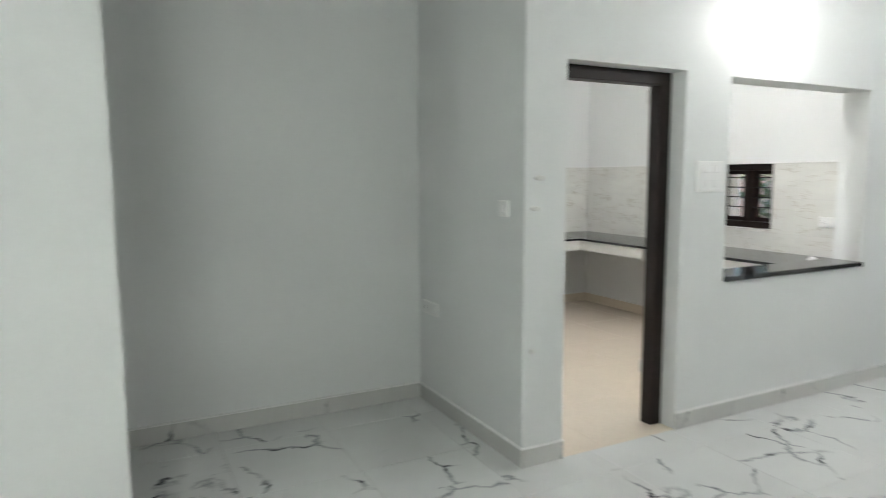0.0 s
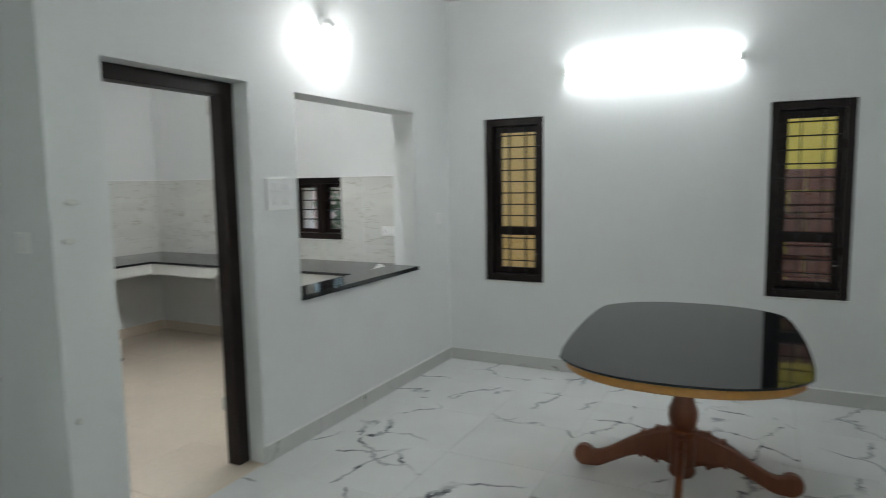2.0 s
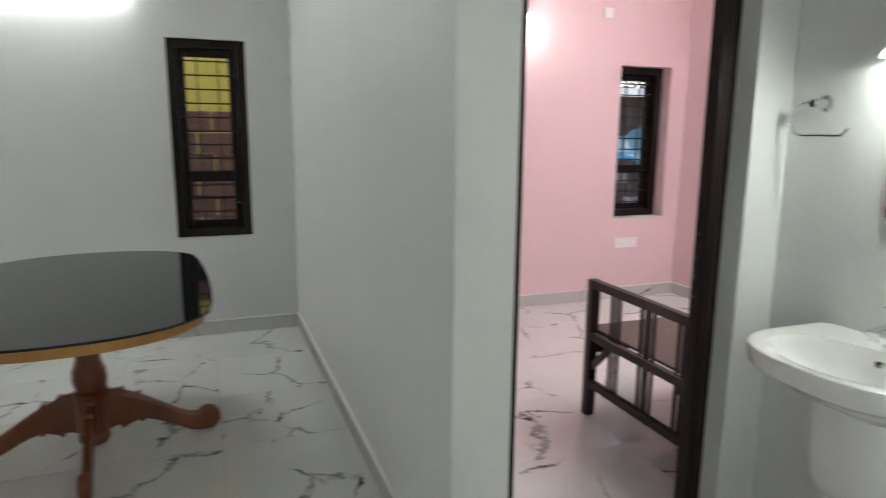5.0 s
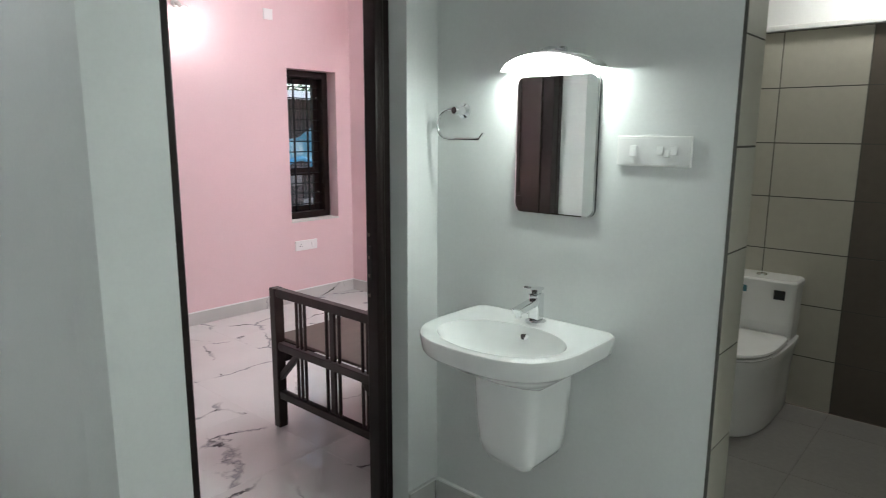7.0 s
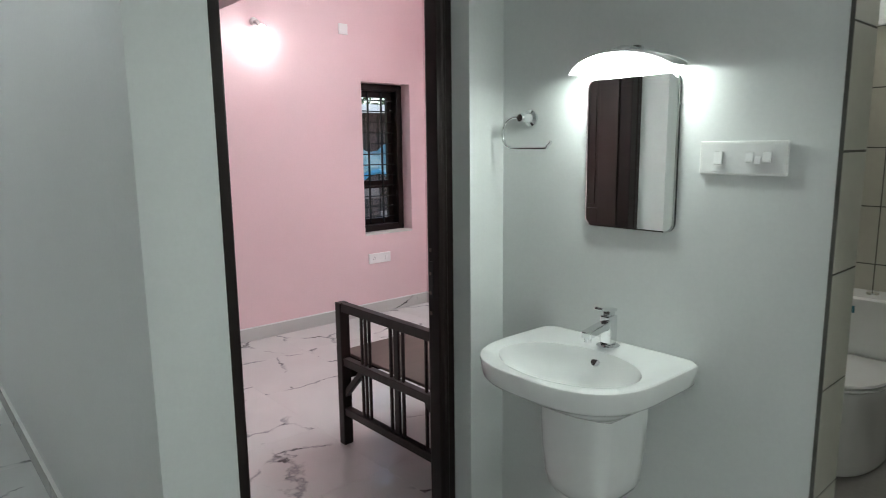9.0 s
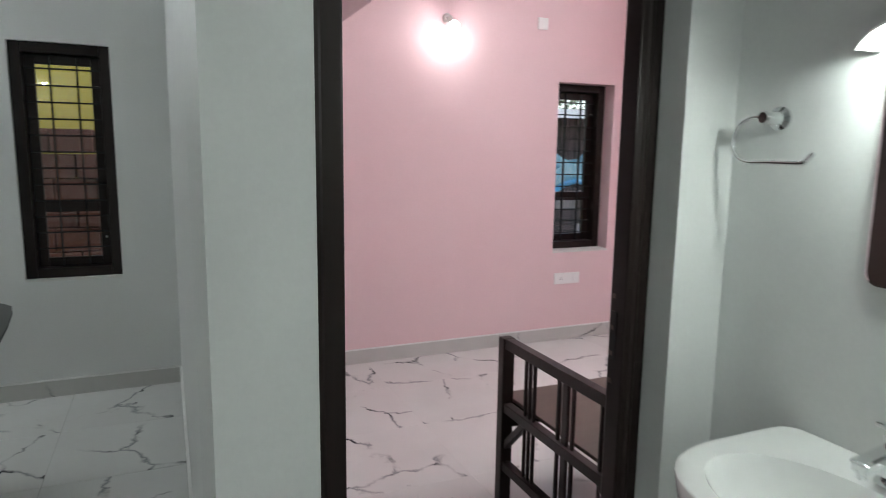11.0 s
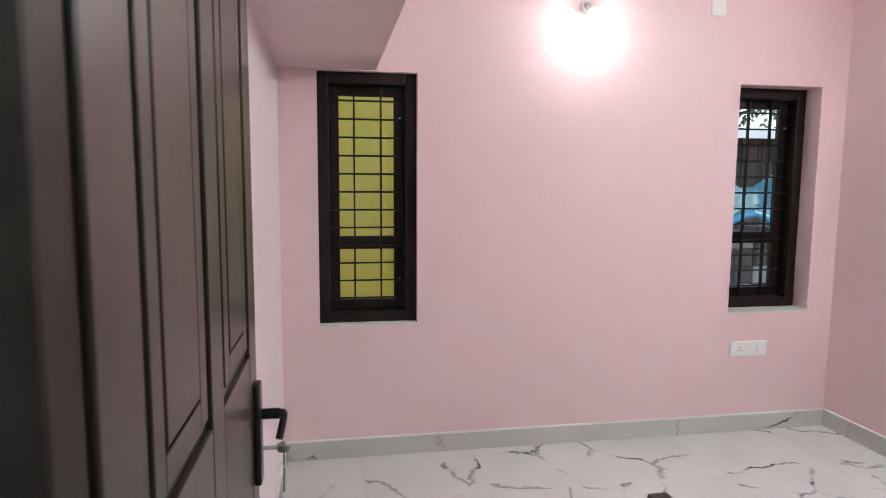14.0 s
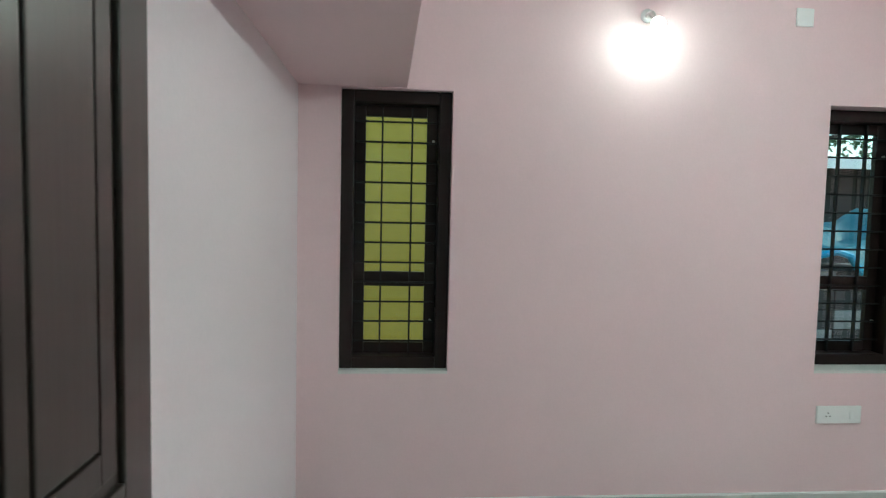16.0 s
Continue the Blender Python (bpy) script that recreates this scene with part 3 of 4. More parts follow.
# ---- switch plates ----
def switch_plate(label, m, width, height, modules, cat="switch board"):
    """A plate in its own x (across) and z (up), facing -y. modules: (u, v, w, h, kind) from its centre."""
    p = thing("switch_board" if cat == "switch board" else "socket_outlet", label, cat)
    p.matrix_basis = m
    part("plate", box(-width / 2, width / 2, -0.011, 0, -height / 2, height / 2, bevel=0.004), PLASTIC, p)
    part("bezel", box(-width / 2 + 0.007, width / 2 - 0.007, -0.0114, -0.010, -height / 2 + 0.007, height / 2 - 0.007, bevel=0.0012), ROCKER, p)
    for u, v, w, h, k in modules:
        if k == "rocker":
            b2 = box(u - w / 2, u + w / 2, -0.019, -0.012, v - h / 2, v + h / 2, bevel=0.0025)
            for q in b2.verts:
                if q.co.y < -0.016 and q.co.z > v:
                    q.co.y += 0.004
            part("rocker", b2, ROCKER, p)
        elif k == "socket":
            b2 = bmesh.new()
            for a, c in ((0, 0.010), (-0.010, -0.006), (0.010, -0.006)):
                lathe([(0.0035, 0), (0.0035, 0.001)], 8, (0, 0, 0), bm=b2)
                for q in b2.verts[-16:]:
                    q.co = Vector((u + a + q.co.x, -0.0145 + q.co.z, v + c + q.co.y))
                b2.verts.ensure_lookup_table()
            part("socket_holes", b2, BLACK, p)
        elif k == "lit":
            part("indicator", box(u - w / 2, u + w / 2, -0.016, -0.012, v - h / 2, v + h / 2, bevel=0.001), PLASTIC, p)
    return p


RW = (0.024, 0.040, "rocker")
FY, FX, FXP = lambda x, y, z: pose(x, y, z), lambda x, y, z: pose(x, y, z, 0, 0, -90), lambda x, y, z: pose(x, y, z, 0, 0, 180)
switch_plate("white square switch board beside the kitchen doorway", FY(3.345, YK, 1.505), 0.225, 0.18,
             [(u, v, *RW) for v in (0.042, -0.042) for u in (-0.055, -0.027, 0.027, 0.055)])
switch_plate("small white switch on the niche wall", FX(XN, 2.885, 1.345), 0.085, 0.085, [(0, 0, *RW)])
switch_plate("white double socket low on the niche wall", FX(XN, 3.77, 0.655), 0.22, 0.085, [(-0.06, 0, 0, 0, "socket"), (0.06, 0, *RW)], "socket")
switch_plate("small white switch near the dining room corner", FY(5.30, YK, 1.252), 0.088, 0.088, [(0, 0, *RW)])
switch_plate("white switch board with socket beside the basin mirror", FXP(1.56, YB, 1.444), 0.222, 0.087,
             [(-0.058, 0, 0.022, 0.034, "rocker"), (0.022, 0.002, 0.020, 0.026, "rocker"), (0.042, -0.006, 0.016, 0.022, "rocker"), (0.064, 0.002, 0.020, 0.026, "rocker")])
switch_plate("white double socket under the bedroom window", FX(XP, -3.445, 0.503), 0.235, 0.09, [(-0.06, 0, 0, 0, "socket"), (0.065, 0, *RW)], "socket")
switch_plate("white double socket on the kitchen wall tiles", FX(XK - 0.008, 3.19, 1.133), 0.13, 0.085, [(-0.03, 0, 0, 0, "socket"), (0.03, 0, *RW)], "socket")
switch_plate("small white blank plate high on the pink wall", FX(XP, -3.142, 2.43), 0.085, 0.085, [])

# white plugs left on the door column
for x, z, w in ((2.125, 1.503, 0.07), (2.10, 1.35, 0.06), (2.086, 0.617, 0.03)):
    pb = lathe([(0.010, 0), (0.013, 0.006), (0.013, 0.03), (0.010, 0.034)], 12)
    for q in pb.verts:
        q.co = Vector((x + q.co.x * w / 0.03, YK - q.co.z * 0.6, z + q.co.y))
    tagged(link("wall_plug", pb, CEMENT), "small white plastered hold-fast patch on the column", "wall plug", group="plugs on the column")


# ---- lamps ----
def tube_light(label, m, glow, length=1.22):
    """A batten in its own x, hung on a wall at y = 0, facing -y."""
    t = thing("tube_light", label, "tube light")
    t.matrix_basis = m
    part("batten", box(-length / 2, length / 2, -0.021, 0, -0.012, 0.012, bevel=0.004), PLASTIC, t)
    for s in (-1, 1):
        part("end_cap", box(s * length / 2 - 0.015, s * length / 2 + 0.015, -0.056, -0.002, -0.024, 0.024, bevel=0.005), PLASTIC, t)
    ends = (-length / 2 + 0.016, length / 2 - 0.016)
    rings = [[(x, -0.0385 - 0.019 * math.sin(a), 0.019 * math.cos(a)) for a in [math.pi * i / 12 for i in range(-3, 16)]] for x in ends]
    part("tube", loft(rings), glow, t, "glowing white tube", True)
    hk = pipe([(0, -0.012, 0.02), (0, -0.012, 0.105)], 0.006, 8)
    lathe([(0.018, 0), (0.018, 0.016)], 12, (0, -0.014, 0.10), bm=hk)
    part("hook", hk, PLASTIC, t)
    return t


tube_light("lit white tube light on the dining wall between two windows", pose(XD, 1.045, 2.388, 0, 0, -90), TUBE_GLOW)
# unseen kitchen lamp; fixture and spot assumed so both far walls light evenly
tube_light("unseen tube light added over the hatch to light the kitchen", pose(3.7, YK2, 2.65, 0, 0, 180), KITCHEN_UNSEEN_GLOW)
# unseen tube, added because the niche back wall stays too dark without it
tube_light("unseen tube light added to brighten the niche and hall", pose(-1.3, YB, 2.5, 0, 0, 180), LIVING_FILL_GLOW)
# added fill: unseen tube that evens out the bedroom's brightness
tube_light("unseen tube light added to brighten the bedroom", pose(3.3, YPS, 2.45, 0, 0, 180), BED_FILL_GLOW)


def wall_bulb(label, m, glow):
    """A bulb in an angled holder on a wall at y = 0, facing -y."""
    t = thing("wall_bulb", label, "bulb")
    t.matrix_basis = m
    part("rose", lathe([(0.030, 0), (0.032, 0.010), (0.022, 0.018)], 20), PLASTIC, t).matrix_basis = pose(0, 0, 0.10, 90)
    part("holder", pipe([(0, -0.015, 0.10), (0, -0.060, 0.095), (0, -0.095, 0.060)], 0.014, 14), PLASTIC, t, smooth=True)
    at = pose(0, -0.092, 0.066, 132)
    part("bulb_base", lathe([(0.013, 0.0), (0.015, 0.012), (0.024, 0.030), (0.0295, 0.044)], 18), PLASTIC, t, "white plastic bulb base", True).matrix_basis = at
    part("bulb", lathe([(0.0295, 0.0445), (0.031, 0.054), (0.029, 0.074), (0.018, 0.090), (0.002, 0.096)], 18), glow, t, "glowing white bulb", True).matrix_basis = at
    return t


wall_bulb("lit white bulb on the wall above the hatch", pose(3.79, YK, 2.445), BULB_GLOW)
wall_bulb("lit white bulb on the pink bedroom wall", pose(XP, -2.37, 2.30, 0, 0, -90), PINK_GLOW)
wall_bulb("lit white bulb high on the living room wall", pose(XL, 1.34, 2.54, 0, 0, 90), LIVING_GLOW)
wall_bulb("lit white bulb high on the bathroom wall", pose(1.35, YBB, 2.42, 0, 0, 180), BATH_GLOW)

# ---- dining table ----
TCX, TCY, TZ = 3.905, 0.588, 0.775
tb = thing("dining_table", "oval dining table, black glass top on carved red-brown pedestal", "table")
tb.matrix_basis = pose(TCX, TCY, 0, 0, 0, 3.6)


def table_outline(hl, hw, straight, n=48):
    """Half length, half width, half of the straight side: elliptical ends, faintly bowed sides."""
    pts = []
    for i in range(n):
        a = 2 * math.pi * i / n
        c, s = math.cos(a), math.sin(a)
        ex = 2 / 2.25
        x = math.copysign(abs(c) ** ex, c) * (hl - straight) + math.copysign(straight, c) * min(1, abs(c) * 3.0)
        y = math.copysign(abs(s) ** ex, s) * hw
        pts.append((x, y))
    return pts


def slab(pts, z0, z1, bev=0.004):
    inn = lambda k: [(x * (1 - k / max(0.2, math.hypot(x, y))), y * (1 - k / max(0.2, math.hypot(x, y)))) for x, y in pts]
    return loft([[(x, y, z) for x, y in q] for q, z in ((inn(bev), z0), (pts, z0 + bev), (pts, z1 - bev), (inn(bev), z1))])


ol = table_outline(0.865, 0.538, 0.42)
part("glass_top", slab(ol, TZ - 0.010, TZ, 0.002), TABLE_GLASS, tb, "glossy black glass top")
part("edge_board", slab([(x * 0.965, y * 0.95) for x, y in ol], TZ - 0.058, TZ - 0.0105, 0.008), EDGE_WOOD, tb, "golden-brown wooden edge under the glass")
part("column", lathe([(0.035, 0.025), (0.055, 0.032), (0.068, 0.050), (0.068, 0.070), (0.058, 0.085), (0.066, 0.10), (0.068, 0.25), (0.076, 0.262), (0.076, 0.282), (0.056, 0.292), (0.066, 0.31), (0.073, 0.345), (0.071, 0.385), (0.058, 0.415), (0.052, 0.44), (0.056, 0.60), (0.066, 0.66), (0.080, 0.690), (0.085, 0.717)], 28), TABLE_WOOD, tb, "turned red-brown wooden column", True)
part("support_block", box(-0.30, 0.30, -0.2, 0.2, 0.690, 0.7165, bevel=0.004), TABLE_WOOD, tb)


def table_leg():
    """One carved leg running out along +x."""
    top = curve_points([(0.04, 0, 0.272), (0.10, 0, 0.278), (0.14, 0, 0.262), (0.22, 0, 0.222), (0.30, 0, 0.172), (0.38, 0, 0.122), (0.44, 0, 0.102), (0.50, 0, 0.118)], 5)
    low = curve_points([(0.04, 0, 0.075), (0.10, 0, 0.098), (0.13, 0, 0.088), (0.20, 0, 0.110), (0.27, 0, 0.092), (0.36, 0, 0.045), (0.43, 0, 0.012), (0.50, 0, 0.008)], 5)
    bm = bmesh.new()
    rows = []
    for a, b in zip(top, low):
        w = 0.018
        rows.append([(a[0], -w * 0.6, a[2]), (a[0], w * 0.6, a[2]), (a[0] * 0.9 + b[0] * 0.1, w, a[2] * 0.85 + b[2] * 0.15), (b[0] * 0.9 + a[0] * 0.1, w, b[2] * 0.85 + a[2] * 0.15),
                     (b[0], w * 0.6, b[2]), (b[0], -w * 0.6, b[2]), (b[0] * 0.9 + a[0] * 0.1, -w, b[2] * 0.85 + a[2] * 0.15), (a[0] * 0.9 + b[0] * 0.1, -w, a[2] * 0.85 + b[2] * 0.15)])
    loft(rows, bm=bm)
    n = 18
    rings = []
    for w, r in ((-0.024, 0.040), (-0.020, 0.056), (0.020, 0.056), (0.024, 0.040)):
        rings.append([(0.500 + r * math.cos(2 * math.pi * i / n), w, 0.066 + r * math.sin(2 * math.pi * i / n)) for i in range(n)])
    loft(rings, bm=bm)
    for k, (px, pz) in enumerate(((0.125, 0.268), (0.195, 0.236), (0.125, 0.094), (0.205, 0.112))):
        lathe([(0.001, -0.021), (0.012, -0.018), (0.012, 0.018), (0.001, 0.021)], 10, (0, 0, 0), bm=bm)
        bm.verts.ensure_lookup_table()
        for q in bm.verts[-40:]:
            q.co = Vector((px + q.co.x, q.co.z, pz + q.co.y))
    return bm


leg_mesh = None
for k in range(4):
    if leg_mesh is None:
        lg = part("leg", table_leg(), TABLE_WOOD, tb, "carved curved leg with scrolled foot")
        leg_mesh = lg.data
    else:
        lg = new("leg", leg_mesh)
        lg.parent = tb
        lg["label"] = "carved curved leg with scrolled foot"
    lg.matrix_basis = pose(0, 0, 0, 0, 0, 90 * k)

# ---- bed ----
bed = thing("bed", "dark wooden single bed frame with bare plywood base", "bed", (3.042, -1.80, 0))
bx = 0.432


def bpart(name, *d, mat=BED_WOOD, label=""):
    return part(name, box(*d, bevel=0.004), mat, bed, label)


PW = 0.046
for s in (-1, 1):
    bpart("post", s * bx - (PW if s > 0 else 0), s * bx + (0 if s > 0 else PW), -0.026, 0.026, 0, 0.733)
    brace = part("brace", box(-0.015, 0.015, -0.014, 0.014, -0.118, 0.118, bevel=0.004), BED_WOOD, bed)
    brace.matrix_basis = pose(s * (bx - PW - 0.070), -0.002, 0.345, 0, -s * 45, 0)
bpart("top_rail", -bx + PW, bx - PW, -0.020, 0.020, 0.690, 0.733)
bpart("middle_rail", -bx + PW, bx - PW, -0.018, 0.018, 0.415, 0.455)
bpart("lower_rail", -bx + PW, bx - PW, -0.018, 0.018, 0.158, 0.198)
for c, ws in ((0.213, (0.013, 0.013, 0.013)), (-0.029, (0.015, 0.036, 0.015)), (-0.265, (0.013, 0.013, 0.013))):
    gap = 0.019
    u = c - (sum(ws) + gap * (len(ws) - 1)) / 2
    for w in ws:
        for z0, z1 in ((0.198, 0.415), (0.455, 0.690)):
            bpart("slat", u, u + w, -0.0065, 0.0065, z0, z1)
        u += w + gap
for s in (-1, 1):
    bpart("side_rail", s * (bx - 0.005) - (0.03 if s > 0 else 0), s * (bx - 0.005) + (0 if s > 0 else 0.03), -1.92, -0.031, 0.34, 0.45)
    bpart("rear_leg", s * bx - (0.058 if s > 0 else 0), s * bx + (0 if s > 0 else 0.058), -1.98, -1.921, 0, 0.45)
bpart("base_board", -bx + 0.005, bx + 0.045, -1.95, -0.032, 0.451, 0.466, mat=BED_PLY, label="bare brown plywood base")

# ---- wash basin ----
BX = 1.905
wb = thing("wash_basin", "white ceramic wash basin on a half pedestal", "wash basin", (BX, YB, 0))


def basin_ring(hw, front, back, z, shift=0.0, n=56, sq=2.7):
    """A D-shaped ring: flat towards the wall at y = 0, round towards +y."""
    pts = []
    cy = 0.20
    for i in range(n):
        a = 2 * math.pi * i / n
        c, s = math.cos(a), math.sin(a)
        if s >= 0:
            r = (abs(c / hw) ** sq + abs(s / (front - cy)) ** sq) ** (-1 / sq)
        else:
            r = (abs(c / hw) ** 14 + abs(s / (cy - back)) ** 14) ** (-1 / 14)
        pts.append((r * c, cy + r * s + shift, z))
    return pts


def oval(cx, cy, a, b, z, n=56):
    return [(cx + a * math.cos(2 * math.pi * i / n), cy + b * math.sin(2 * math.pi * i / n), z) for i in range(n)]


RZ = 0.878
rings = [basin_ring(0.12, 0.25, 0.03, RZ - 0.165), basin_ring(0.175, 0.335, 0.012, RZ - 0.125), basin_ring(0.215, 0.385, 0.006, RZ - 0.095), basin_ring(0.238, 0.412, 0.004, RZ - 0.074), basin_ring(0.262, 0.443, 0.003, RZ - 0.062),
         basin_ring(0.266, 0.449, 0.003, RZ - 0.054), basin_ring(0.273, 0.456, 0.002, RZ - 0.006), basin_ring(0.2725, 0.4555, 0.0025, RZ - 0.002), basin_ring(0.270, 0.453, 0.004, RZ), basin_ring(0.240, 0.424, 0.050, RZ - 0.001, sq=2.5),
         oval(-0.004, 0.268, 0.220, 0.152, RZ - 0.003), oval(-0.004, 0.267, 0.217, 0.149, RZ - 0.008), oval(-0.003, 0.262, 0.207, 0.141, RZ - 0.030), oval(0, 0.252, 0.182, 0.124, RZ - 0.065), oval(0, 0.244, 0.148, 0.100, RZ - 0.102), oval(0, 0.236, 0.09, 0.064, RZ - 0.128), oval(0, 0.23, 0.03, 0.024, RZ - 0.136)]
part("bowl", loft(rings), CERAMIC, wb, smooth=True)
prs = []
for hw, fr, z in ((0.121, 0.268, RZ - 0.135), (0.120, 0.264, RZ - 0.20), (0.116, 0.256, RZ - 0.30), (0.108, 0.243, RZ - 0.385), (0.100, 0.230, RZ - 0.425), (0.086, 0.21, RZ - 0.450), (0.068, 0.19, RZ - 0.458)):
    prs.append([(p[0], p[1] - 0.0, z) for p in basin_ring(hw, fr, 0.002, z, sq=3.0)])
part("half_pedestal", loft(prs), CERAMIC, wb, "white ceramic half pedestal", True)
hole = lathe([(0.011, 0), (0.011, 0.004), (0.008, 0.005)], 16)
part("overflow_hole", hole, BLACK, wb).matrix_basis = pose(0, 0.1165, RZ - 0.036, -62)
part("overflow_ring", lathe([(0.0105, 0.002), (0.016, 0.002), (0.0165, 0.006), (0.0115, 0.007)], 18), CHROME, wb, "chrome overflow ring", True).matrix_basis = pose(0, 0.1165, RZ - 0.036, -62)
part("drain", lathe([(0.022, 0), (0.024, 0.003), (0.012, 0.004)], 20, (0, 0.23, RZ - 0.137)), CHROME, wb, "chrome drain", True)
fc = thing("basin_tap", "chrome single-lever tap standing on the wash basin", "tap", (BX - 0.005, YB + 0.068, RZ + 0.001))
part("base", lathe([(0.034, 0), (0.035, 0.005), (0.024, 0.010)], 24), CHROME, fc, smooth=True)
part("body", box(-0.019, 0.019, -0.019, 0.019, 0.010, 0.098, bevel=0.005), CHROME, fc)
spb = box(-0.017, 0.017, 0.015, 0.115, -0.012, 0.012, bevel=0.005)
part("spout", spb, CHROME, fc).matrix_basis = pose(0, 0, 0.072, -8)
part("aerator", lathe([(0.010, -0.016), (0.011, 0.0)], 14, (0, 0.103, 0.052)), CHROME, fc)
lv = box(-0.016, 0.016, -0.02, 0.055, 0, 0.010, bevel=0.003)
part("lever", lv, CHROME, fc).matrix_basis = pose(0, 0.0, 0.111, 10)
part("lever_neck", box(-0.013, 0.013, -0.013, 0.013, 0.097, 0.114, bevel=0.003), CHROME, fc)

# ---- mirror, its lamp, towel ring ----
MX0, MX1, MZ0, MZ1 = 1.737, 2.036, 1.233, 1.676


def rounded_rect(x0, x1, z0, z1, r, n=6):
    pts = []
    for cx, cz, a0 in ((x1 - r, z1 - r, 0), (x0 + r, z1 - r, 90), (x0 + r, z0 + r, 180), (x1 - r, z0 + r, 270)):
        for i in range(n + 1):
            a = radians(a0 + 90 * i / n)
            pts.append((cx + r * math.cos(a), cz + r * math.sin(a)))
    return pts


mr = thing("wall_mirror", "frameless rectangular mirror with rounded corners on the wall", "mirror", (0, YB, 0))
rr = rounded_rect(MX0, MX1, MZ0, MZ1, 0.028)
part("backing", loft([[(x, y, z) for x, z in rr] for y in (0.0, 0.008)]), BLACK, mr, "dark mirror backing")
part("glass", loft([[(x, y, z) for x, z in q] for q, y in ((rr, 0.0085), (rr, 0.0125), (rounded_rect(MX0 + 0.004, MX1 - 0.004, MZ0 + 0.004, MZ1 - 0.004, 0.025), 0.0135))]), MIRROR, mr, "silvered mirror glass")

ml = thing("mirror_light", "lit curved white lamp over the mirror", "lamp", (1.888, YB, 1.680))
ARCH = [(0.165 * math.sin(radians(a)) / math.sin(radians(60)), 0.062 + 0.044 * (math.cos(radians(a)) - 0.5) / 0.5, 0.045 * (math.cos(radians(a)) - 0.5) / 0.5) for a in range(-60, 61, 6)]
arc = [(x, y, z - 0.010) for x, y, z in ARCH[3:-3]]
hs_rings = []
for dy, dz in ((-0.5, 0.008), (-0.5, 0.013), (0.016, 0.013), (0.020, 0.006), (0.017, 0.005), (0.014, 0.008)):
    hs_rings.append([(x * 1.03, max(0.003, y + dy), z + dz) for x, y, z in ARCH])
hb2 = bmesh.new()
hrows = [[hb2.verts.new(p) for p in r] for r in hs_rings]
for ra, rb in zip(hrows, hrows[1:] + hrows[:1]):
    for i in range(len(ra) - 1):
        hb2.faces.new((ra[i], ra[i + 1], rb[i + 1], rb[i]))
part("housing", hb2, PLASTIC, ml, "thin curved metal hood over the diffuser")
part("diffuser", pipe(arc, 0.012, 14), MIRROR_GLOW, ml, "glowing white curved diffuser", True)
part("back_plate", loft([[(x, y, z) for x, z in rounded_rect(-0.03, 0.03, 0.059, 0.079, 0.009)] for y in (0.0, 0.012)]), CHROME, ml)
part("arm", pipe([(0, 0.006, 0.072), (0, 0.06, 0.070), (0, 0.098, 0.058)], 0.007), CHROME, ml)

tr = thing("towel_ring", "open chrome towel ring on the white wall", "towel ring", (2.269, YB, 1.571))
part("rosette", lathe([(0.026, 0), (0.027, 0.008), (0.016, 0.014), (0.011, 0.05), (0.015, 0.055), (0.012, 0.062)], 24), CHROME, tr, smooth=True).matrix_basis = pose(0, 0, 0, -90)
part("ring", pipe(curve_points([(0, 0.056, 0), (0.035, 0.056, 0.002), (0.066, 0.056, -0.014), (0.080, 0.056, -0.050), (0.070, 0.056, -0.084), (0.040, 0.056, -0.099), (-0.02, 0.056, -0.099), (-0.100, 0.056, -0.099), (-0.114, 0.056, -0.092), (-0.128, 0.056, -0.078)], 6), 0.0055, 10), CHROME, tr, smooth=True)

# ---- toilet ----
tl = thing("toilet", "white one-piece toilet with closed lid against the tiled wall", "toilet", (1.738, YBB, 0))


def tring(hw, y0, y1, z, n=40, sq=3.0):
    cy = (y0 + y1) / 2
    return [(math.copysign(abs(math.cos(a)) ** (2 / sq), math.cos(a)) * hw, cy + math.copysign(abs(math.sin(a)) ** (2 / sq), math.sin(a)) * (y1 - y0) / 2, z) for a in [2 * math.pi * i / n for i in range(n)]]


def dring(hw, y0, y1, z, sq=2.4, n=44):
    """Straight sides towards the wall, round towards +y."""
    mid = y0 + (y1 - y0) * 0.45
    pts = []
    for i in range(n):
        a = 2 * math.pi * i / n
        c, s = math.cos(a), math.sin(a)
        e, d = (sq, y1 - mid) if s >= 0 else (12, mid - y0)
        r = (abs(c / hw) ** e + abs(s / d) ** e) ** (-1 / e)
        pts.append((r * c, mid + r * s, z))
    return pts


part("body", loft([dring(0.168, 0.012, 0.655, 0.0), dring(0.173, 0.010, 0.663, 0.015), dring(0.174, 0.010, 0.668, 0.12), dring(0.181, 0.008, 0.685, 0.25), dring(0.199, 0.006, 0.718, 0.36), dring(0.208, 0.005, 0.732, 0.402), dring(0.206, 0.006, 0.729, 0.412)]), CERAMIC, tl, smooth=True)
part("tank", loft([tring(0.186, 0.005, 0.20, 0.415, sq=8), tring(0.192, 0.005, 0.21, 0.50, sq=8), tring(0.196, 0.005, 0.21, 0.705, sq=8)]), CERAMIC, tl)
part("tank_lid", loft([tring(0.202, 0.003, 0.22, 0.706, sq=8), tring(0.202, 0.003, 0.22, 0.728, sq=8), tring(0.194, 0.01, 0.21, 0.738, sq=8)]), CERAMIC, tl)
part("flush_button", lathe([(0.028, 0.738), (0.026, 0.746), (0.01, 0.748)], 20, (0, 0.10, 0)), CHROME, tl)
part("seat", loft([dring(0.193, 0.225, 0.716, 0.4125), dring(0.199, 0.223, 0.723, 0.420), dring(0.196, 0.225, 0.719, 0.428)]), CERAMIC, tl, smooth=True)
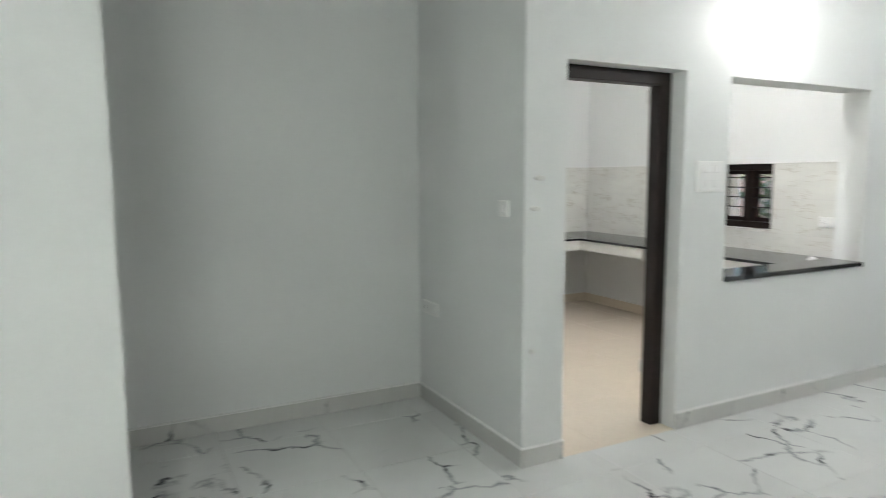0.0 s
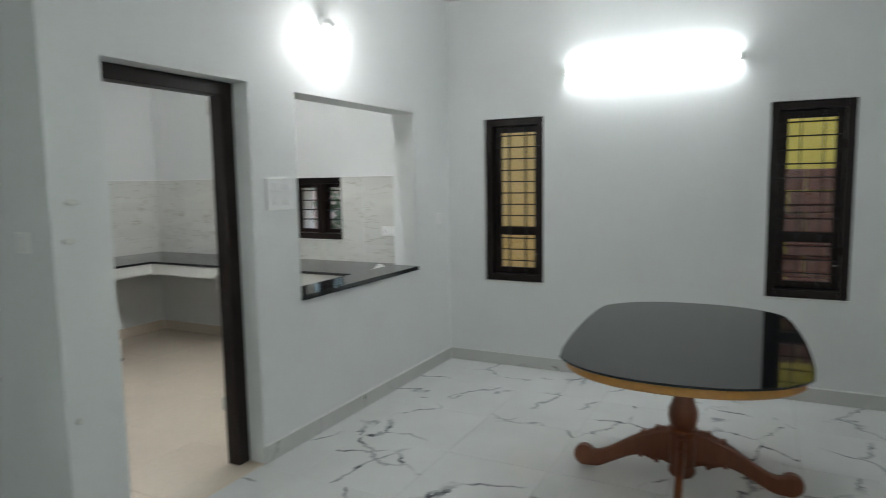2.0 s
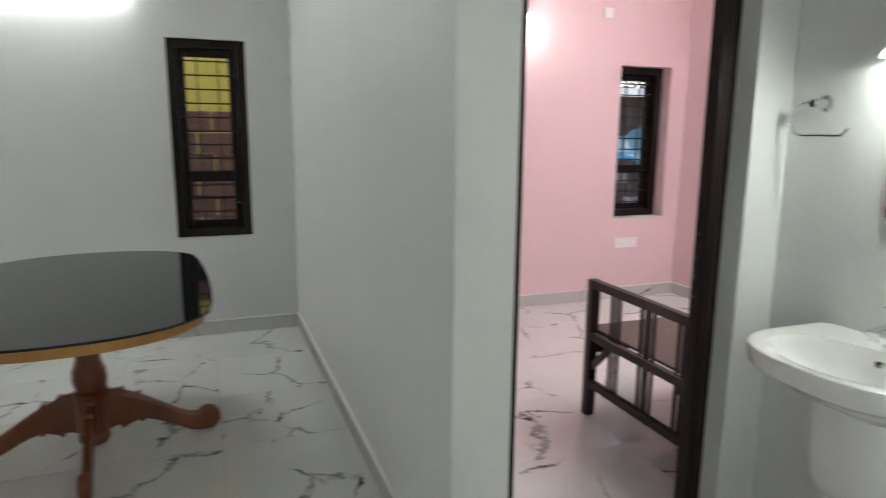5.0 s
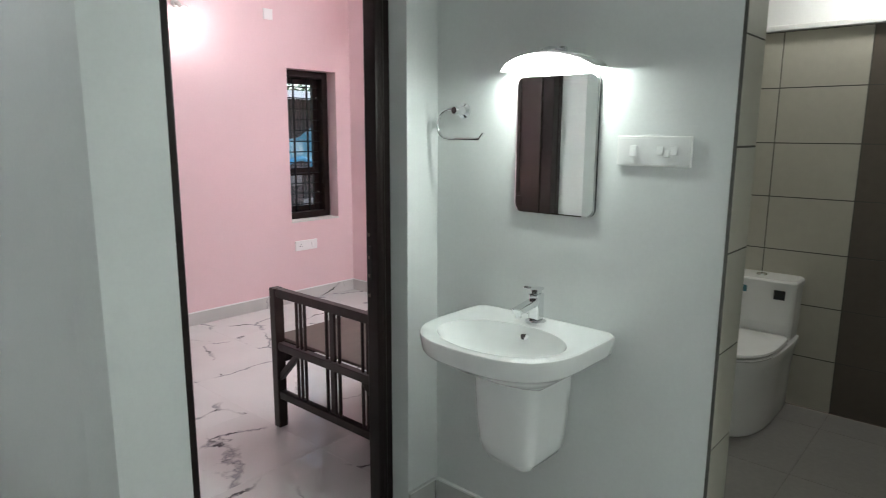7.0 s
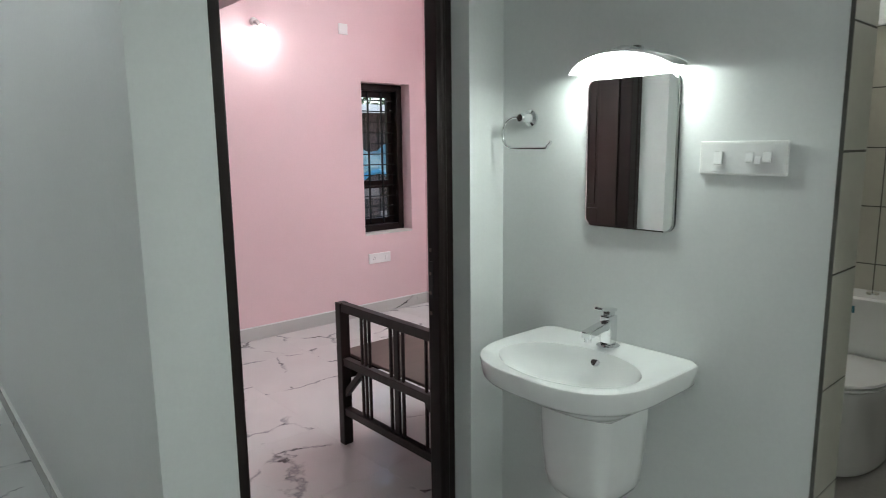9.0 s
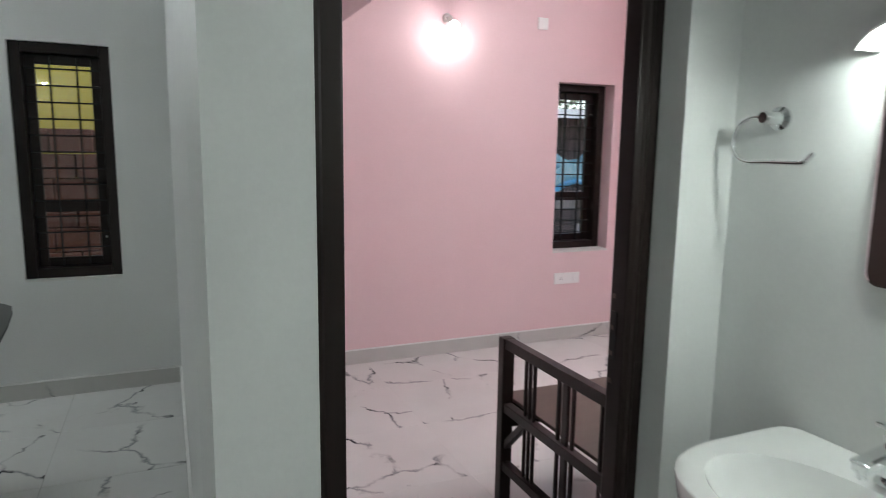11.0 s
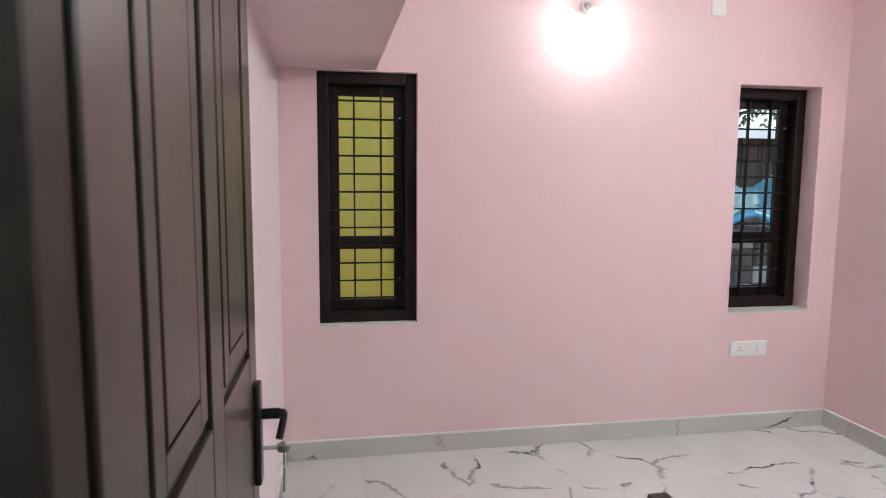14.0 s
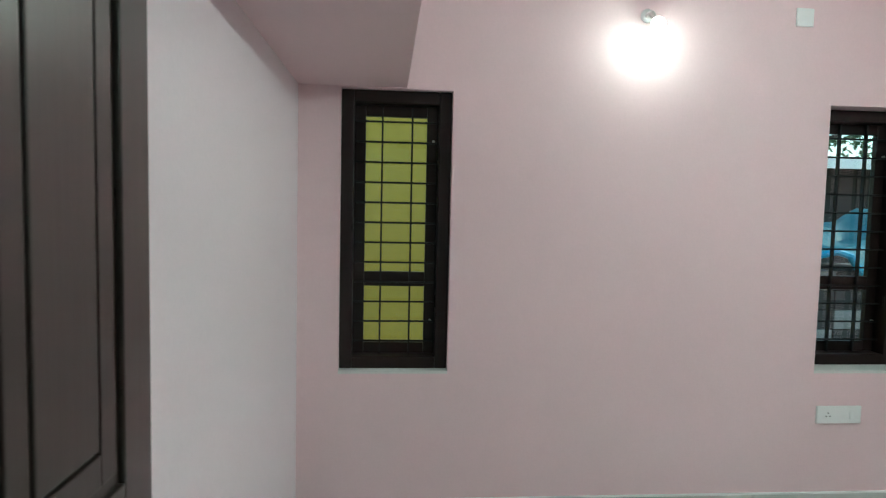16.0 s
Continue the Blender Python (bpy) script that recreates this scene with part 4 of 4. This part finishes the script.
part("seat_lid", loft([dring(0.193, 0.225, 0.714, 0.430), dring(0.200, 0.222, 0.724, 0.440), dring(0.197, 0.225, 0.719, 0.450), dring(0.164, 0.25, 0.66, 0.455)]), CERAMIC, tl, smooth=True)
part("sticker", box(0.04, 0.12, 0.2115, 0.2125, 0.655, 0.690), TARP, tl, "small pale blue paper sticker")
part("sticker", box(-0.150, -0.095, 0.2115, 0.2125, 0.635, 0.685), BLACK, tl, "small black printed sticker")

# bathroom cornice
tagged(link("trim_bath_cornice", box(-0.3, XW, YBB - 0.012, YBB + 0.02, 2.032, 2.062, bevel=0.004), CEIL), "white plaster band above the bathroom tiles", "cornice", kind="structure")

# ---- outside ----
gr = bmesh.new()
box(-1500, 1500, -1500, 1500, -0.52, -0.42, bm=gr)
tagged(link("ground", gr, SOIL), "bare red-brown soil outside the house", "ground", kind="structure")
nb = thing("neighbour_wall", "yellow painted wall of the next house", "outer wall", (7.15, -0.5, -0.42), kind="structure")
part("yellow_part", box(0, 0.2, -1.85, 1.60, 0, 4.2), YELLOW_WALL, nb)
part("tan_part", box(0.01, 0.2, 1.60, 5.5, 0, 4.2), TAN_WALL, nb, "tan painted stretch of wall")
lat = thing("laterite_stack", "stack of red-brown laterite blocks outside the window", "block stack", (6.75, -0.1, -0.42))
random.seed(5)
for r in range(11):
    y = -0.42 + (0.0 if r % 2 else -0.12)
    while y < 0.62:
        w = 0.30 + random.uniform(-0.01, 0.01)
        part("block", box(random.uniform(-0.012, 0.012), 0.2, y, y + w - 0.012, r * 0.186, r * 0.186 + 0.178, bevel=0.008), LATERITE, lat)
        y += w

# yard seen through the bedroom's southern window
shed = thing("yard_shed", "low dark shed with a grey sheet roof in the yard", "shed", (10.2, -7.2, -0.42))
for i in range(14):
    part("board", box(-0.02, 0.02, -1.6 + i * 0.24, -1.6 + i * 0.24 + 0.225, 0, 2.5, bevel=0.004), SHED, shed)
part("roof", box(-0.7, 1.8, -1.8, 2.0, 2.5, 2.56, bevel=0.01), SHEET, shed, "grey sheet roof")
part("roof_edge", box(-0.73, -0.70, -1.8, 2.0, 2.44, 2.57), PLASTIC, shed, "pale roof edge")
tbm = bmesh.new()
TN, TM = 16, 12
gv = [[tbm.verts.new((8.2 + 0.12 * j / TM * 8 + 0.06 * math.sin(i * 1.3 + j), -6.6 + 2.1 * i / TN, 1.02 + 0.50 * (j / TM) + 0.10 * math.sin(i * 0.9) + 0.05 * math.cos(j * 1.7 + i * 0.6) - 0.05 * abs(i - 8) / 8)) for j in range(TM + 1)] for i in range(TN + 1)]
for i in range(TN):
    for j in range(TM):
        tbm.faces.new((gv[i][j], gv[i + 1][j], gv[i + 1][j + 1], gv[i][j + 1]))
bmesh.ops.solidify(tbm, geom=tbm.faces[:], thickness=0.006)
hem_run = [v.co.copy() for v in (row[0] for row in gv)]
tarp = thing("tarpaulin", "blue plastic tarpaulin thrown over a stack in the yard", "tarpaulin")
part("sheet", tbm, TARP, tarp, smooth=True)
part("hem", pipe(hem_run, 0.035, 8), HEM, tarp, "bright blue folded hem", True)
stk = thing("stone_stack", "dark stack of building blocks under the tarpaulin", "block stack", (8.75, -5.6, -0.42))
for r in range(7):
    for k in range(6):
        part("block", box(-0.38, 0.6, -1.0 + k * 0.34, -1.0 + k * 0.34 + 0.325, r * 0.195, r * 0.195 + 0.187, bevel=0.008), SHED if (r + k) % 3 else SHEET, stk)


def tree(at, height, spread, seed, label, leaves=700):
    rnd = random.Random(seed)
    t = thing("tree", label, "tree", at, group="yard trees")
    tr_bm = pipe(curve_points([(0, 0, 0), (0.05, 0.03, height * 0.3), (-0.06, 0.05, height * 0.6), (0.02, 0, height)], 4), 0.09, 8)
    tips = []
    for k in range(9):
        a, z = rnd.uniform(0, 6.28), height * rnd.uniform(0.4, 0.95)
        e = Vector((math.cos(a) * spread * rnd.uniform(0.5, 1), math.sin(a) * spread * rnd.uniform(0.5, 1), z + height * rnd.uniform(0.05, 0.25)))
        pipe([(0, 0, z), e * 0.5 + Vector((0, 0, z * 0.48)), e], 0.03, 6, bm=tr_bm)
        tips.append(e)
    part("trunk", tr_bm, BARK, t)
    verts, faces = [], []
    for e in tips:
        for k in range(leaves):
            p = e + Vector([rnd.gauss(0, spread * 0.26) for _ in range(3)])
            d = Vector([rnd.uniform(-1, 1) for _ in range(3)]).normalized() * rnd.uniform(0.05, 0.11)
            s = d.orthogonal().normalized() * 0.035
            b = len(verts)
            verts += [p - d, p + s, p + d, p - s]
            faces.append((b, b + 1, b + 2, b + 3))
    me = bpy.data.meshes.new("crown")
    me.from_pydata([tuple(v) for v in verts], [], faces)
    me.materials.append(LEAF)
    cr = new("crown", me)
    cr.parent = t
    return t


tree((12.5, -7.6, -0.42), 6.6, 2.0, 3, "leafy green tree behind the yard shed", 450)
tree((13.5, -10.4, -0.42), 5.6, 2.0, 4, "leafy green tree at the back of the yard", 450)
tree((9.6, 5.9, -0.42), 4.2, 1.3, 9, "tall leafy green tree beyond the kitchen window")
tree((8.6, 4.6, -0.42), 2.6, 1.1, 8, "leafy green tree outside the kitchen window")


# ---- floor and wall tiles ----
def tile_floor(name, x0, x1, y0, y1, material, label, gx, gy, tx=TILE, ty=TILE, z=0.0, gap=0.0025, grout=GROUT, holes=()):
    base = tagged(link(name, box(x0, x1, y0, y1, z - 0.12, z - 0.0025), grout), label, "floor", kind="structure")
    full = None
    i0, i1 = math.floor((x0 - gx) / tx), math.ceil((x1 - gx) / tx)
    j0, j1 = math.floor((y0 - gy) / ty), math.ceil((y1 - gy) / ty)
    for i in range(i0, i1):
        for j in range(j0, j1):
            a, b = max(x0, gx + i * tx + gap / 2), min(x1, gx + (i + 1) * tx - gap / 2)
            c, d = max(y0, gy + j * ty + gap / 2), min(y1, gy + (j + 1) * ty - gap / 2)
            if b - a < 0.01 or d - c < 0.01:
                continue
            whole = b - a > tx - gap - 1e-4 and d - c > ty - gap - 1e-4
            if whole and full is not None:
                o = new("tile", full)
                o.parent = base
            else:
                o = part("tile", box(-(b - a) / 2, (b - a) / 2, -(d - c) / 2, (d - c) / 2, -0.008, 0, bevel=0.0008), material, base)
                if whole:
                    full = o.data
            o.location = ((a + b) / 2, (c + d) / 2, z)
    return base


tile_floor("floor", XL, XW, YB, YK, MARBLE, "white marble tiles with dark broken veins, glossy", TX, TY)
tile_floor("floor_dining", XW, XD, YR, YK, MARBLE, "white marble tiles with dark broken veins, glossy", TX, TY)
tile_floor("floor_niche", -0.6, XN, YK, YN, MARBLE, "white marble tiles with dark broken veins, glossy", TX, TY)
tile_floor("floor_doorway", XW, XW2, PDOOR[0], PDOOR[1], MARBLE, "white marble threshold in the doorway", TX, TY)
tile_floor("floor_bedroom", XW2, XP, YPS, YP, MARBLE, "white marble tiles with dark broken veins, glossy", TX, TY, gap=0.0008)
tile_floor("floor_kitchen_doorway", KDOOR[0], KDOOR[1], YK, YK2, BEIGE, "plain beige tiles in the doorway", 2.6, 2.72)
tile_floor("floor_kitchen", XN + 0.2, XK, YK2, YKF, BEIGE, "plain beige glossy floor tiles", 2.6, 2.72)
tile_floor("floor_bathroom", -0.3, XW, YBB, YB2, BATH_FLOOR, "matt grey bathroom floor tiles", 1.36, YBB + 0.24, 0.6, 0.6, grout=BATH_JOINT)
tile_floor("floor_bath_doorway", BDOOR[0], BDOOR[1], YB2, YB, BATH_FLOOR, "matt grey bathroom floor tiles", 1.36, YBB + 0.24, 0.6, 0.6, grout=BATH_JOINT)


def tile_wall(name, axis, w, out, u0, u1, z0, z1, tw, th, gu, gz, pick, label, joint, gap=0.003, thick=0.008):
    """Tiles on a wall face at w, standing out by thick in the direction out (+1 or -1)."""
    f = lambda a, b, c, d, p, q: box(*((min(p, q), max(p, q), a, b, c, d) if axis == "x" else (a, b, min(p, q), max(p, q), c, d)))
    base = tagged(link(name, f(u0, u1, z0, z1, w, w + out * (thick - 0.002)), joint), label, "wall tiling", kind="structure")
    for i in range(math.floor((u0 - gu) / tw), math.ceil((u1 - gu) / tw)):
        for j in range(math.floor((z0 - gz) / th), math.ceil((z1 - gz) / th)):
            a, b = max(u0, gu + i * tw + gap / 2), min(u1, gu + (i + 1) * tw - gap / 2)
            c, d = max(z0, gz + j * th + gap / 2), min(z1, gz + (j + 1) * th - gap / 2)
            if b - a > 0.01 and d - c > 0.01:
                part("tile", f(a, b, c, d, w + out * 0.001, w + out * thick), pick((a + b) / 2), base)
    return base


DJ = surface("pale_joint", (0.62, 0.62, 0.59), 0.8, 0.05, 3, 60)
for nm, a, b, c, d in (("trim_dado_right", YK2, KW[0], CT, 1.612), ("trim_dado_left", KW[1], YKF, CT, 1.612), ("trim_dado_sill", KW[0], KW[1], CT, KW[2])):
    tile_wall(nm, "x", XK, -1, a, b, c, d, 0.45, 0.30, 3.0, 0.71, lambda u: DADO, "pale veined wall tiles above the kitchen worktop", DJ)
tile_wall("trim_dado_north", "y", YKF, -1, XN + 0.2, XK, CT, 1.612, 0.45, 0.30, 3.0, 0.71, lambda u: DADO, "pale veined wall tiles above the kitchen worktop", DJ)
tagged(link("trim_dado_cap", box(XK - 0.012, XK, YK2, YKF, 1.612, 1.622, bevel=0.002), CEIL), "thin white strip on top of the kitchen tiles", "trim", kind="structure")
tagged(link("trim_dado_cap_north", box(XN + 0.2, XK - 0.013, YKF - 0.012, YKF, 1.612, 1.622, bevel=0.002), CEIL), "thin white strip on top of the kitchen tiles", "trim", kind="structure")
tile_wall("trim_bath_tiling", "y", YBB - 0.012, 1, -0.3, XW, 0, 2.030, 0.405, 0.29, 1.36, 0.0, lambda u: BATH_LIGHT if u > 1.36 else BATH_DARK, "matt beige and dark brown bathroom wall tiles", JOINT_DARK, gap=0.006, thick=0.012)
tile_wall("trim_bath_jamb", "x", BDOOR[1], -1, YB2, YB - 0.004, 0, 2.10, 0.3, 0.29, YB2, 0.01, lambda u: BATH_LIGHT, "beige tiles lining the bathroom doorway", JOINT_DARK, gap=0.006)
tagged(link("trim_bath_edge", box(BDOOR[1] - 0.007, BDOOR[1] + 0.001, YB - 0.004, YB + 0.002, 0, 2.1), JOINT_DARK), "rough dark joint at the edge of the bathroom doorway", "joint", kind="structure")
